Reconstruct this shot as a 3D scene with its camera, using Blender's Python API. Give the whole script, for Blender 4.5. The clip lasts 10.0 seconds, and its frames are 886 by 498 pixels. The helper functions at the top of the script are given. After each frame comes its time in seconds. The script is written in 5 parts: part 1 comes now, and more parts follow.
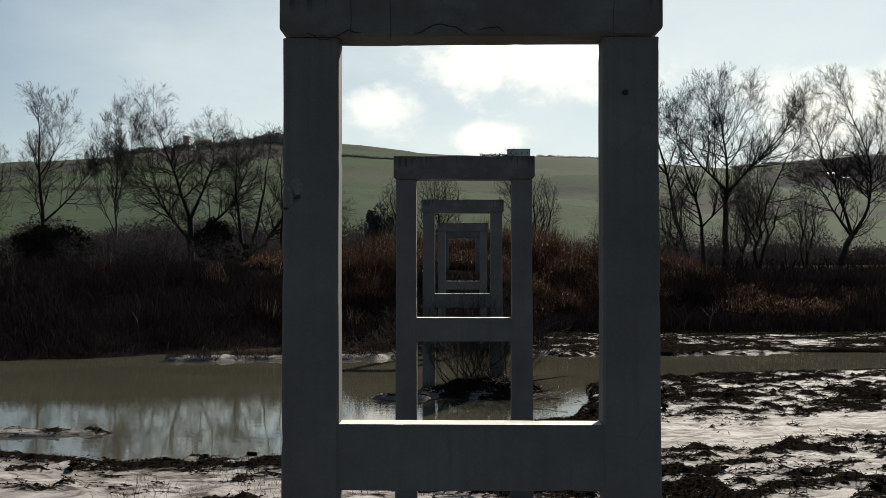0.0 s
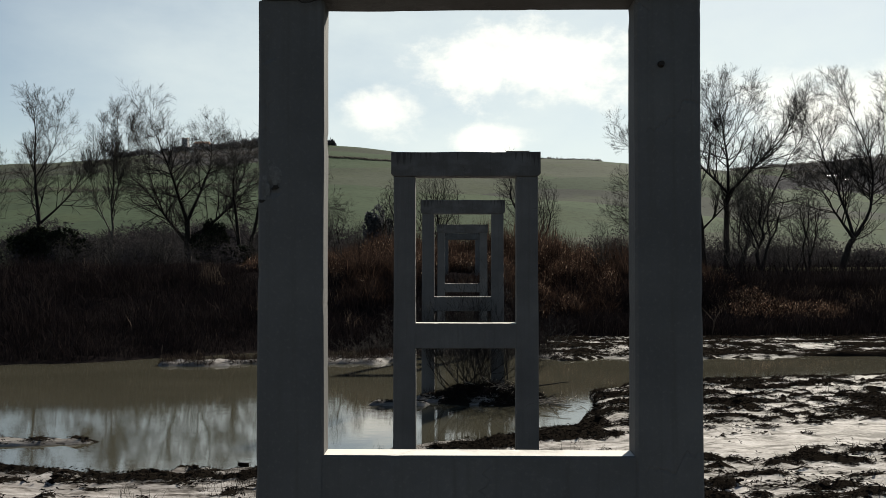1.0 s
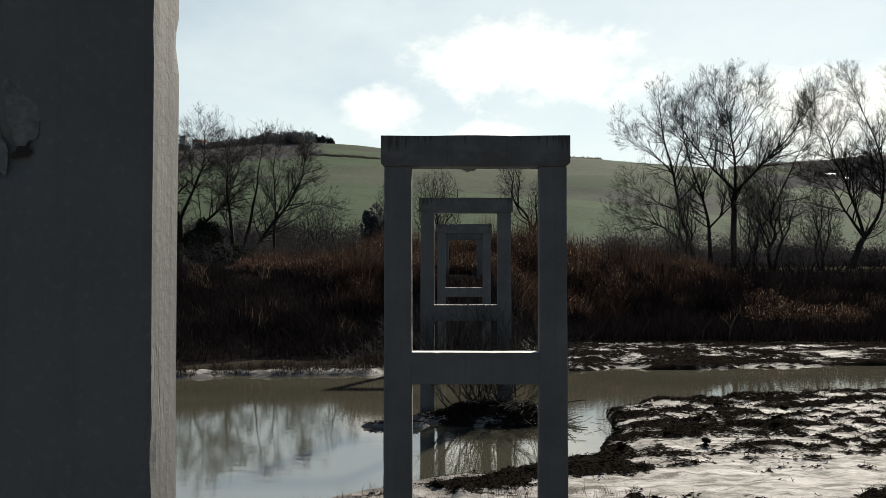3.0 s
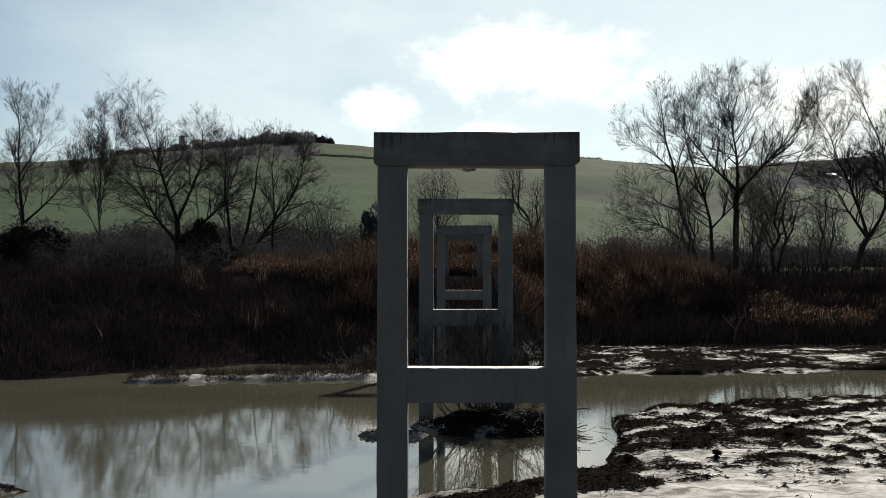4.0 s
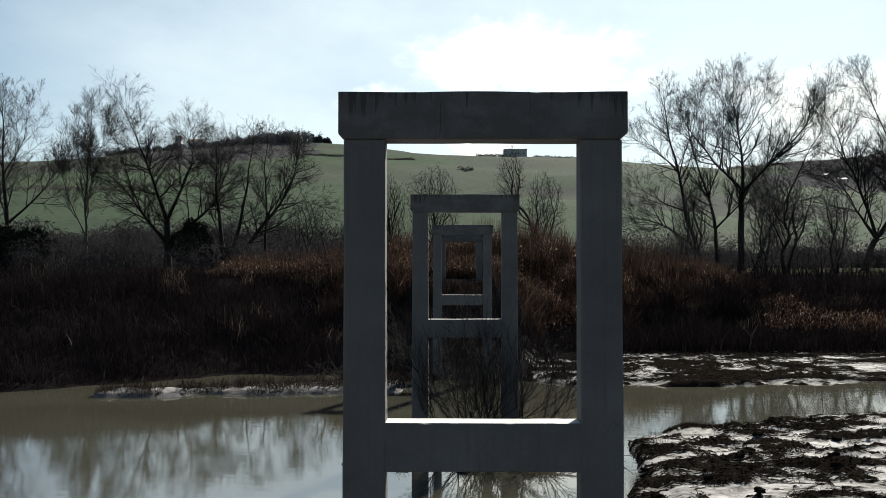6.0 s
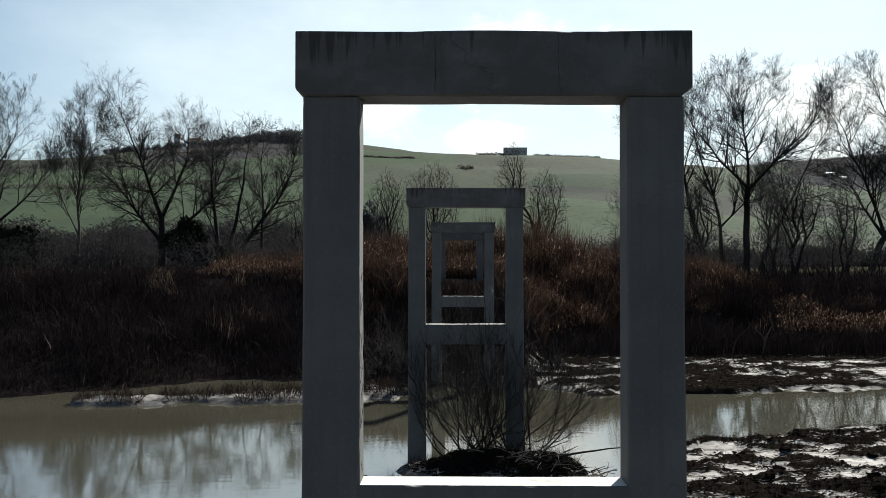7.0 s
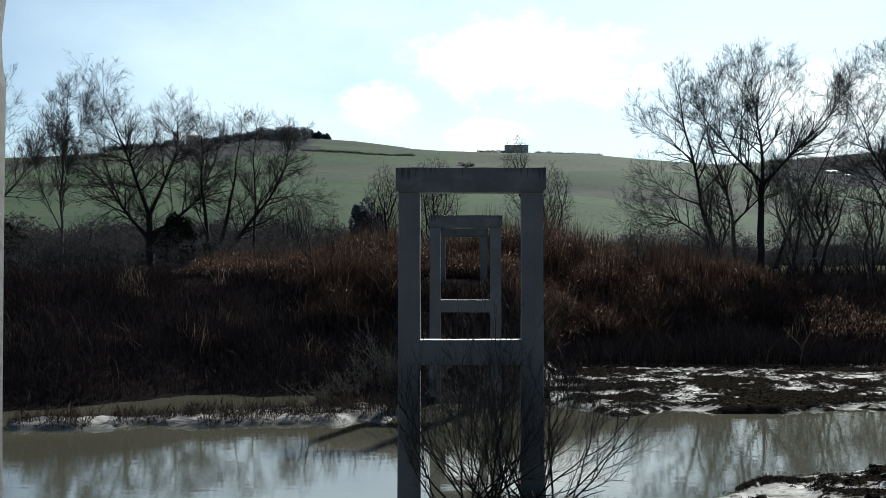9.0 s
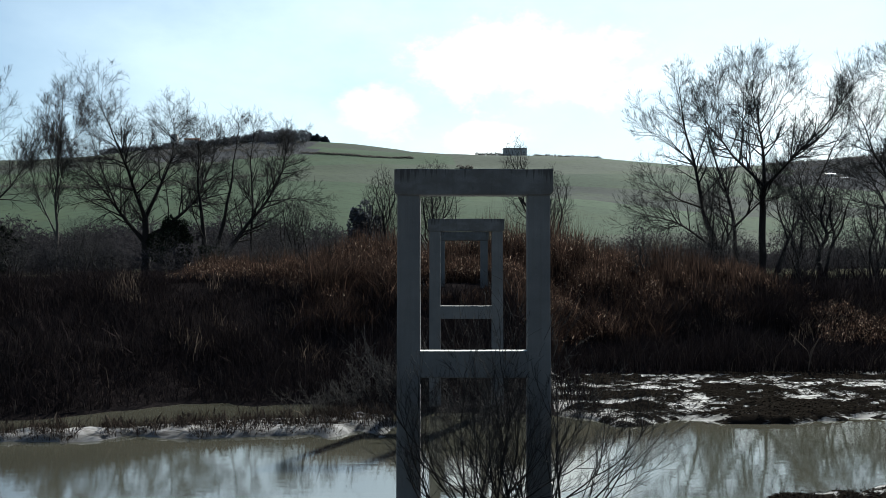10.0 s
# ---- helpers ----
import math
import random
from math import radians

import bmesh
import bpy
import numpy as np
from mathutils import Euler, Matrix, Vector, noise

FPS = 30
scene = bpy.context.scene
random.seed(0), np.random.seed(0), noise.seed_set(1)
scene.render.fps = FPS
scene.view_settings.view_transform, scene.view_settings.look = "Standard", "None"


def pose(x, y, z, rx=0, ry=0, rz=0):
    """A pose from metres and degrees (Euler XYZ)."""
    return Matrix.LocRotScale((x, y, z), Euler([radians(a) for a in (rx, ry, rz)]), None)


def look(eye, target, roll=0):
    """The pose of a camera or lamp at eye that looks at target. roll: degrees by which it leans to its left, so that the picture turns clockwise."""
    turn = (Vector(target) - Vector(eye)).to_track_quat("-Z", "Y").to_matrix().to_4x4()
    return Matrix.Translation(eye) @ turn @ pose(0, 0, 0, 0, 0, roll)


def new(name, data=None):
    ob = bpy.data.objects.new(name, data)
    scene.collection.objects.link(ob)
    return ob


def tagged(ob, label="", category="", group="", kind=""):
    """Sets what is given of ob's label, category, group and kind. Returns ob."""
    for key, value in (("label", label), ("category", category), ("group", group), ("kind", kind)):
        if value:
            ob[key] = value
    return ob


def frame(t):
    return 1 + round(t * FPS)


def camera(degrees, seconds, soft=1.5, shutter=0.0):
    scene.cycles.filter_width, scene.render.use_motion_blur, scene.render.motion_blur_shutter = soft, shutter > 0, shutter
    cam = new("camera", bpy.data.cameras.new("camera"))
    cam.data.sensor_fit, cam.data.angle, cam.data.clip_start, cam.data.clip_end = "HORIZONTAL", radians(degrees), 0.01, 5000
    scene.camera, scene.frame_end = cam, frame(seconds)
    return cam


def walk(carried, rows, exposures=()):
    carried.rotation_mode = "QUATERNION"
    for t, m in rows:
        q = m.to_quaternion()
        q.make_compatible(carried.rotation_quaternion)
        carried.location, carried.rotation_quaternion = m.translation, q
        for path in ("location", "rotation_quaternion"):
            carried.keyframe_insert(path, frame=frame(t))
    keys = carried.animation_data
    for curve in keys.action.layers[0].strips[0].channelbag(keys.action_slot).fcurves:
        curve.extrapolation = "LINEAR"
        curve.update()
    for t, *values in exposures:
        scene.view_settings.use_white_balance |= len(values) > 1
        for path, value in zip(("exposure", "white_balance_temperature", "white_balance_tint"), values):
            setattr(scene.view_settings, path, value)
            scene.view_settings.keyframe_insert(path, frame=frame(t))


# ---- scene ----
LENS = 2 * math.degrees(math.atan(784 / 1350))
cam = camera(LENS, 10.0, soft=0.62)
# seconds, x, y, z, pitch, yaw
PATH = [
    (0.0, -0.128, -4.42, 1.277, 1.02, 0.85),
    (0.5, -0.151, -4.11, 1.265, 1.16, 0.82),
    (1.0, -0.173, -3.51, 1.275, 1.19, 0.77),
    (1.5, -0.213, -2.88, 1.328, 1.18, 0.73),
    (2.0, -0.252, -2.07, 1.390, 1.12, 0.70),
    (2.5, -0.291, -1.05, 1.452, 1.07, 0.70),
    (4.0, -0.273, 0.66, 1.627, 1.08, 0.70),
    (4.5, -0.283, 1.26, 1.667, 1.11, 0.65),
    (5.0, -0.278, 2.04, 1.701, 1.13, 0.59),
    (5.5, -0.269, 2.91, 1.728, 1.11, 0.54),
    (7.0, -0.249, 5.98, 1.786, 1.01, 0.52),
    (7.5, -0.259, 7.17, 1.785, 0.91, 0.57),
    (8.0, -0.251, 8.35, 1.804, 0.87, 0.61),
    (8.5, -0.239, 9.60, 1.806, 0.88, 0.58),
    (9.0, -0.250, 10.83, 1.812, 0.88, 0.57),
    (9.5, -0.287, 11.40, 1.848, 0.96, 0.54),
    (10.0, -0.328, 11.81, 1.899, 1.09, 0.45)]
walk(cam, [(t, pose(x, y, z, 90 + p, 0, w)) for t, x, y, z, p, w in PATH], exposures=[(0.0, 0.86, 6750, 6), (1.5, 0.94, 6750, 6), (2.5, 1.0, 6750, 6), (4.0, 1.04, 6600, 5), (7.5, 1.18, 6250, 4), (8.5, 1.08, 6200, 3), (9.2, 1.30, 5850, 1), (10.0, 1.30, 5850, 1)])

# ---- light ----
SUN_AZ, SUN_EL = 28.0, 37.0


class Graph:
    """Short hand for shader nodes."""

    def __init__(self, tree):
        self.tree = tree
        tree.nodes.clear()

    def node(self, kind, **values):
        n = self.tree.nodes.new(kind)
        for key, value in values.items():
            setattr(n, key, value)
        return n

    def link(self, a, b):
        self.tree.links.new(a, b)

    def put(self, socket, value):
        if isinstance(value, bpy.types.NodeSocket):
            self.link(value, socket)
        else:
            socket.default_value = value

    def math(self, op, a, b=0.0, c=0.0, clamp=False):
        n = self.node("ShaderNodeMath", operation=op, use_clamp=clamp)
        for s, v in zip(n.inputs, (a, b, c)):
            self.put(s, v)
        return n.outputs[0]

    def mix(self, fac, a, b, kind="RGBA", blend="MIX"):
        n = self.node("ShaderNodeMix", data_type=kind)
        if kind == "RGBA":
            n.blend_type = blend
        i = 6 if kind == "RGBA" else 2
        self.put(n.inputs[0], fac)
        self.put(n.inputs[i], a)
        self.put(n.inputs[i + 1], b)
        return n.outputs[2 if kind == "RGBA" else 0]

    def noise(self, vector, scale, detail=4.0, rough=0.55, distortion=0.0):
        n = self.node("ShaderNodeTexNoise")
        if vector is not None:
            self.link(vector, n.inputs["Vector"])
        n.inputs["Scale"].default_value, n.inputs["Detail"].default_value = scale, detail
        n.inputs["Roughness"].default_value, n.inputs["Distortion"].default_value = rough, distortion
        return n.outputs[0]

    def ramp(self, fac, stops):
        n = self.node("ShaderNodeValToRGB")
        e = n.color_ramp.elements
        while len(e) < len(stops):
            e.new(0.5)
        for k, (p, col) in zip(e, stops):
            k.position = p
            k.color = (*col, 1) if len(col) == 3 else col
        self.link(fac, n.inputs[0])
        return n.outputs[0]

    def smooth(self, v, a, b):
        n = self.node("ShaderNodeMapRange", interpolation_type="SMOOTHSTEP")
        for s, x in zip(n.inputs, (v, a, b, 0.0, 1.0)):
            self.put(s, x)
        return n.outputs[0]

    def scaled(self, vector, s):
        n = self.node("ShaderNodeMapping")
        self.link(vector, n.inputs[0])
        n.inputs["Scale"].default_value = s
        return n.outputs[0]


def make_world():
    world = bpy.data.worlds.new("sky")
    scene.world = world
    world.use_nodes = True
    g = Graph(world.node_tree)
    sky = g.node("ShaderNodeTexSky", sky_type="NISHITA", sun_disc=False)
    sky.sun_elevation, sky.sun_rotation = radians(SUN_EL), radians(SUN_AZ)
    sky.air_density, sky.dust_density, sky.ozone_density = 1.0, 0.5, 1.0
    way = g.node("ShaderNodeTexCoord").outputs["Generated"]
    sep = g.node("ShaderNodeSeparateXYZ")
    g.link(way, sep.inputs[0])
    x, y, z = sep.outputs
    ahead = g.math("MAXIMUM", y, 0.05)
    u, v = g.math("DIVIDE", x, ahead), g.math("DIVIDE", z, ahead)
    warp = g.noise(g.scaled(way, (1, 1, 1.5)), 8.5, 8, 0.66)
    warp = g.math("MULTIPLY_ADD", warp, 3.6, -1.8)
    cloud = None
    # a heap cloud with smaller ones below it, soft underneath
    for cu, cv, hu, hv, soft in ((0.125, 0.268, 0.130, 0.048, 0.95), (0.04, 0.262, 0.055, 0.036, 0.9), (-0.095, 0.196, 0.050, 0.030, 1.3), (0.06, 0.165, 0.05, 0.018, 1.1), (0.55, 0.20, 0.16, 0.05, 1.2)):
        a = g.math("DIVIDE", g.math("SUBTRACT", u, cu), hu)
        b = g.math("DIVIDE", g.math("SUBTRACT", v, cv), hv)
        b = g.math("MULTIPLY", b, g.mix(g.smooth(b, -0.1, 0.1), 0.75, 1.0, "FLOAT"))
        r = g.math("SQRT", g.math("ADD", g.math("MULTIPLY", a, a), g.math("MULTIPLY", b, b)))
        m = g.smooth(g.math("ADD", r, warp), 1.3, 1.3 - soft)
        cloud = m if cloud is None else g.math("MAXIMUM", cloud, m)
    # thin bright haze low in the sky, densest below the sun
    side = g.math("SUBTRACT", u, 0.16)
    near_sun = g.smooth(g.math("ADD", g.math("MULTIPLY", side, side), g.math("MULTIPLY", g.math("MULTIPLY", v, v), 0.5)), 1.1, 0.0)
    veil = g.math("MULTIPLY", near_sun, g.math("MULTIPLY_ADD", g.noise(g.scaled(way, (1, 1, 2.2)), 4.0, 6, 0.6), 0.9, 0.25), clamp=True)
    veil = g.math("MULTIPLY", veil, g.smooth(y, 0.3, 0.7))
    tone = g.mix(veil, sky.outputs[0], (9.8, 10.7, 10.9, 1))
    tone = g.mix(cloud, tone, (13.2, 13.1, 12.6, 1))
    back = g.node("ShaderNodeBackground")
    g.link(tone, back.inputs[0])
    back.inputs[1].default_value = 0.047
    out = g.node("ShaderNodeOutputWorld")
    g.link(back.outputs[0], out.inputs[0])


make_world()
sun = new("sun", bpy.data.lights.new("sun", "SUN"))
sun.data.energy, sun.data.angle, sun.data.color = 5.0, radians(2.0), (1.0, 0.94, 0.85)
_a, _e = radians(SUN_AZ), radians(SUN_EL)
sun.matrix_world = look((math.sin(_a) * math.cos(_e) * 60, math.cos(_a) * math.cos(_e) * 60, math.sin(_e) * 60), (0, 0, 0))


# ---- materials ----
def material(name, rough=0.8, spec=0.3):
    m = bpy.data.materials.new(name)
    m.use_nodes = True
    g = Graph(m.node_tree)
    shader = g.node("ShaderNodeBsdfPrincipled")
    shader.inputs["Roughness"].default_value = rough
    shader.inputs["Specular IOR Level"].default_value = spec
    out = g.node("ShaderNodeOutputMaterial")
    g.link(shader.outputs[0], out.inputs[0])
    return m, g, shader


def bump(g, shader, height, strength, distance):
    b = g.node("ShaderNodeBump")
    b.inputs["Strength"].default_value, b.inputs["Distance"].default_value = strength, distance
    g.link(height, b.inputs["Height"])
    g.link(b.outputs[0], shader.inputs["Normal"])


def concrete_material(drips=False):
    m, g, s = material("stained_concrete" if drips else "weathered_concrete", 0.8, 0.25)
    co = g.node("ShaderNodeTexCoord").outputs["Object"]
    big = g.noise(co, 1.1, 5, 0.6)
    fine = g.noise(co, 38, 5, 0.65)
    board = g.noise(g.scaled(co, (9, 9, 0.6)), 1.6, 3, 0.5)
    streak = g.noise(g.scaled(co, (11, 11, 0.35)), 1.3, 4, 0.6)
    col = g.ramp(big, [(0.3, (0.066, 0.0645, 0.065)), (0.7, (0.104, 0.1010, 0.100))])
    col = g.mix(g.math("MULTIPLY", g.smooth(streak, 0.48, 0.80), 0.7), col, (0.066, 0.061, 0.056, 1))
    col = g.mix(g.math("MULTIPLY", g.smooth(fine, 0.5, 0.8), 0.45), col, (0.155, 0.147, 0.137, 1))
    lichen = g.smooth(g.noise(co, 6.5, 6, 0.7), 0.63, 0.72)
    col = g.mix(g.math("MULTIPLY", lichen, 0.5), col, (0.09, 0.088, 0.08, 1))
    up = g.node("ShaderNodeSeparateXYZ")
    g.link(g.node("ShaderNodeNewGeometry").outputs["Normal"], up.inputs[0])
    # upward faces get a paler colour that stands in for sunlit glare on the ledges
    col = g.mix(g.math("MULTIPLY", g.smooth(up.outputs[2], 0.75, 0.95), g.smooth(big, 0.2, 0.5)), col, (0.52, 0.495, 0.46, 1))
    if drips:
        col = g.mix(g.math("MULTIPLY", g.smooth(g.noise(g.scaled(co, (1.2, 1.2, 2.0)), 1.4, 6, 0.65), 0.38, 0.62), 0.75), col, (0.058, 0.053, 0.05, 1))
        # runs of black algae from the top edge, each of its own length
        sep = g.node("ShaderNodeSeparateXYZ")
        g.link(co, sep.inputs[0])
        run = g.noise(g.scaled(co, (16, 0.5, 0.25)), 1.0, 3, 0.6)
        far = g.noise(g.scaled(co, (1.1, 0.2, 0.1)), 1.0, 2, 0.5)
        far = g.math("MULTIPLY_ADD", g.smooth(sep.outputs[0], 0.3, -1.1), 0.24, far)
        reach = g.math("ADD", sep.outputs[2], g.math("MULTIPLY_ADD", run, 1.3, g.math("MULTIPLY", far, 0.9)))
        col = g.mix(g.math("MULTIPLY", g.smooth(reach, 4.66, 4.80), 0.8), col, (0.028, 0.026, 0.024, 1))
    g.link(col, s.inputs["Base Color"])
    h = g.math("ADD", g.math("MULTIPLY", fine, 0.5), board)
    crack = g.node("ShaderNodeTexVoronoi", feature="DISTANCE_TO_EDGE")
    g.link(g.mix(0.25, co, g.node("ShaderNodeTexNoise").outputs[1]), crack.inputs["Vector"])
    crack.inputs["Scale"].default_value = 1.3
    cm = g.math("MULTIPLY", g.smooth(crack.outputs["Distance"], 0.012, 0.0), g.smooth(big, 0.5, 0.62))
    h = g.math("SUBTRACT", h, g.math("MULTIPLY", cm, 1.5))
    bump(g, s, h, 0.5, 0.012)
    return m


def mud_material():
    m, g, s = material("wet_silt", 0.8, 0.12)
    co = g.node("ShaderNodeNewGeometry").outputs["Position"]
    big = g.noise(co, 0.55, 6, 0.65)
    strip = g.noise(g.scaled(co, (0.55, 1.6, 1)), 1.5, 6, 0.7, 0.8)
    fine = g.noise(co, 14, 5, 0.7)
    col = g.ramp(strip, [(0.40, (0.045, 0.038, 0.033)), (0.50, (0.19, 0.173, 0.163)), (0.66, (0.335, 0.315, 0.308))])
    col = g.mix(g.math("MULTIPLY", g.smooth(fine, 0.52, 0.78), 0.5), col, (0.09, 0.075, 0.06, 1))
    # the margin that the river keeps wet is darker
    level = g.node("ShaderNodeSeparateXYZ")
    g.link(co, level.inputs[0])
    wet = g.smooth(g.math("MULTIPLY_ADD", big, 0.25, level.outputs[2]), -3.93, -4.08)
    col = g.mix(g.math("MULTIPLY", wet, 0.6), col, (0.06, 0.054, 0.05, 1))
    # drifts of black rooty debris, thinning out at their edges
    cover = g.node("ShaderNodeAttribute", attribute_name="debris").outputs["Fac"]
    ragged = g.noise(g.scaled(co, (0.5, 2.1, 1)), 6.5, 7, 0.8)
    edge = g.math("ADD", cover, g.math("MULTIPLY", g.math("SUBTRACT", ragged, 0.5), 0.8))
    mask = g.smooth(edge, -0.012, 0.022)
    root = g.ramp(g.noise(g.scaled(co, (8, 22, 12)), 2.2, 5, 0.75), [(0.35, (0.004, 0.0035, 0.003)), (0.55, (0.013, 0.0105, 0.0085)), (0.8, (0.045, 0.036, 0.028))])
    g.link(g.mix(mask, col, root), s.inputs["Base Color"])
    s.inputs["Roughness"].default_value = 0.7
    g.link(g.math("MULTIPLY", g.math("SUBTRACT", 1.0, mask), 0.10), s.inputs["Specular IOR Level"])
    g.link(g.math("MULTIPLY_ADD", g.math("SUBTRACT", 1.0, mask), 0.5, 1.0), s.inputs["IOR"])
    lumpy = g.math("MULTIPLY", g.math("MULTIPLY", ragged, mask), 2.2)
    bump(g, s, g.math("ADD", lumpy, g.math("ADD", g.math("MULTIPLY", fine, 0.35), strip)), 0.8, 0.06)
    return m


def soil_material(name, a, b, scale=1.0, rough=0.95):
    m, g, s = material(name, rough, 0.02)
    s.inputs["IOR"].default_value = 1.0
    co = g.node("ShaderNodeNewGeometry").outputs["Position"]
    big = g.noise(co, 0.25 * scale, 5, 0.6)
    fine = g.noise(co, 6 * scale, 5, 0.7)
    col = g.ramp(g.math("MULTIPLY_ADD", fine, 0.6, g.math("MULTIPLY", big, 0.5)), [(0.35, a), (0.75, b)])
    g.link(col, s.inputs["Base Color"])
    bump(g, s, fine, 0.8, 0.15 / scale)
    return m


def hill_material():
    m, g, s = material("hill_fields", 0.95, 0.02)
    co = g.node("ShaderNodeNewGeometry").outputs["Position"]
    flat = g.scaled(co, (0.0065, 0.011, 0.01))
    v = g.node("ShaderNodeTexVoronoi")
    g.link(flat, v.inputs["Vector"])
    v.inputs["Scale"].default_value = 1.0
    sep = g.node("ShaderNodeSeparateXYZ")
    g.link(v.outputs["Color"], sep.inputs[0])
    col = g.ramp(sep.outputs[0], [(0.0, (0.041, 0.054, 0.037)), (0.45, (0.060, 0.080, 0.050)), (0.75, (0.060, 0.066, 0.050)), (1.0, (0.040, 0.043, 0.040))])
    big = g.noise(co, 0.03, 6, 0.6)
    col = g.mix(g.math("MULTIPLY", g.smooth(big, 0.45, 0.7), 0.6), col, (0.057, 0.068, 0.040, 1))
    fine = g.noise(co, 0.25, 8, 0.75)
    col = g.mix(g.math("MULTIPLY", g.smooth(fine, 0.45, 0.7), 0.42), col, (0.018, 0.023, 0.013, 1))
    g.link(col, s.inputs["Base Color"])
    bump(g, s, fine, 0.5, 0.4)
    return m


def water_material():
    m, g, s = material("silty_water", 0.045, 0.9)
    co = g.node("ShaderNodeNewGeometry").outputs["Position"]
    col = g.ramp(g.noise(g.scaled(co, (0.12, 0.3, 1)), 1.0, 4, 0.5), [(0.35, (0.037, 0.035, 0.0255)), (0.7, (0.049, 0.046, 0.034))])
    g.link(col, s.inputs["Base Color"])
    s.inputs["IOR"].default_value = 2.55
    a = g.noise(g.scaled(co, (0.8, 2.2, 1)), 1.4, 3, 0.5)
    b = g.noise(g.scaled(co, (3, 7, 1)), 1.5, 2, 0.5)
    bump(g, s, g.math("MULTIPLY_ADD", b, 0.06, a), 0.075, 0.02)
    return m


def bark_material(name, a, b):
    m, g, s = material(name, 0.92, 0.15)
    co = g.node("ShaderNodeTexCoord").outputs["Object"]
    n = g.noise(g.scaled(co, (6, 6, 1.2)), 2.0, 5, 0.65)
    g.link(g.ramp(n, [(0.3, a), (0.7, b)]), s.inputs["Base Color"])
    bump(g, s, n, 0.8, 0.03)
    return m


def blade_material(name, stops, through_light=0.35):
    """Dry stems and leaves: each piece a shade of its own, some light through it."""
    m, g, s = material(name, 0.85, 0.04)
    s.inputs["IOR"].default_value = 1.0
    isl = g.node("ShaderNodeNewGeometry").outputs["Random Per Island"]
    col = g.ramp(isl, stops)
    g.link(col, s.inputs["Base Color"])
    t = g.node("ShaderNodeBsdfTranslucent")
    g.link(col, t.inputs[0])
    mixer = g.node("ShaderNodeMixShader")
    mixer.inputs[0].default_value = through_light
    g.link(s.outputs[0], mixer.inputs[1])
    g.link(t.outputs[0], mixer.inputs[2])
    out = [n for n in m.node_tree.nodes if n.bl_idname == "ShaderNodeOutputMaterial"][0]
    g.link(mixer.outputs[0], out.inputs[0])
    return m


def plain_material(name, col, var=0.2, scale=8.0, rough=0.85):
    m, g, s = material(name, rough, 0.25)
    co = g.node("ShaderNodeTexCoord").outputs["Object"]
    n = g.noise(co, scale, 5, 0.65)
    lo, hi = tuple(c * (1 - var) for c in col), tuple(c * (1 + var) for c in col)
    g.link(g.ramp(n, [(0.3, lo), (0.7, hi)]), s.inputs["Base Color"])
    bump(g, s, n, 0.4, 0.02)
    return m


CONCRETE = concrete_material()
CAP = concrete_material(True)
FRESH = plain_material("broken_concrete", (0.108, 0.105, 0.102), 0.4, 26.0, 0.95)
# grime of cracks and bolt, and the painted shade below flaked patches
GRIME_AND_SHADE = plain_material("grime_and_shade", (0.022, 0.0185, 0.016), 0.3, 20.0, 0.95)
MUD = mud_material()
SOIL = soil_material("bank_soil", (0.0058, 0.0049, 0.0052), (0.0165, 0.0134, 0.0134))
WET = soil_material("dark_wet_silt", (0.004, 0.0035, 0.003), (0.014, 0.011, 0.009), 2.0, 0.7)
PLAIN = soil_material("plain_grass", (0.03, 0.03, 0.02), (0.075, 0.07, 0.05), 0.5)
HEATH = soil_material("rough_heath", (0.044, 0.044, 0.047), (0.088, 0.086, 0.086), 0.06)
HILL = hill_material()
WATER = water_material()
BARK = bark_material("dark_bark", (0.008, 0.0066, 0.0064), (0.022, 0.0180, 0.0160))
TWIG = plain_material("twig_bark", (0.0105, 0.009, 0.0092), 0.3, 3.0, 0.98)
DEADWOOD = plain_material("dead_bramble", (0.030, 0.0245, 0.0215), 0.4, 3.0, 0.95)
PALE_BARK = bark_material("pale_bark", (0.04, 0.034, 0.029), (0.10, 0.086, 0.074))
REED = blade_material("dry_reed", [(0.0, (0.017, 0.0108, 0.0088)), (0.55, (0.048, 0.0290, 0.0212)), (0.80, (0.110, 0.068, 0.049)), (0.93, (0.19, 0.135, 0.100)), (1.0, (0.36, 0.29, 0.23))], 0.5)
STALK = blade_material("reed_stalk", [(0.0, (0.012, 0.0088, 0.0078)), (0.7, (0.033, 0.0206, 0.0160)), (1.0, (0.080, 0.052, 0.039))], 0.42)
STRAW = blade_material("bleached_straw", [(0.0, (0.036, 0.027, 0.022)), (0.6, (0.085, 0.063, 0.050)), (1.0, (0.22, 0.17, 0.13))], 0.35)
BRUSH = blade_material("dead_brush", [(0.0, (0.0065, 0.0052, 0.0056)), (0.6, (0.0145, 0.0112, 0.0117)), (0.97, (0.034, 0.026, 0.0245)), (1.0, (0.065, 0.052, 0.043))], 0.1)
DRYWEED = blade_material("dry_weed", [(0.0, (0.010, 0.0078, 0.007)), (0.7, (0.030, 0.0225, 0.019)), (1.0, (0.075, 0.058, 0.047))], 0.2)
DEBRIS = blade_material("flood_debris", [(0.0, (0.005, 0.004, 0.0035)), (0.8, (0.013, 0.010, 0.008)), (1.0, (0.05, 0.04, 0.03))], 0.05)
EVERGREEN = blade_material("evergreen_leaf", [(0.0, (0.008, 0.010, 0.007)), (0.7, (0.016, 0.019, 0.012)), (1.0, (0.032, 0.036, 0.022))], 0.1)
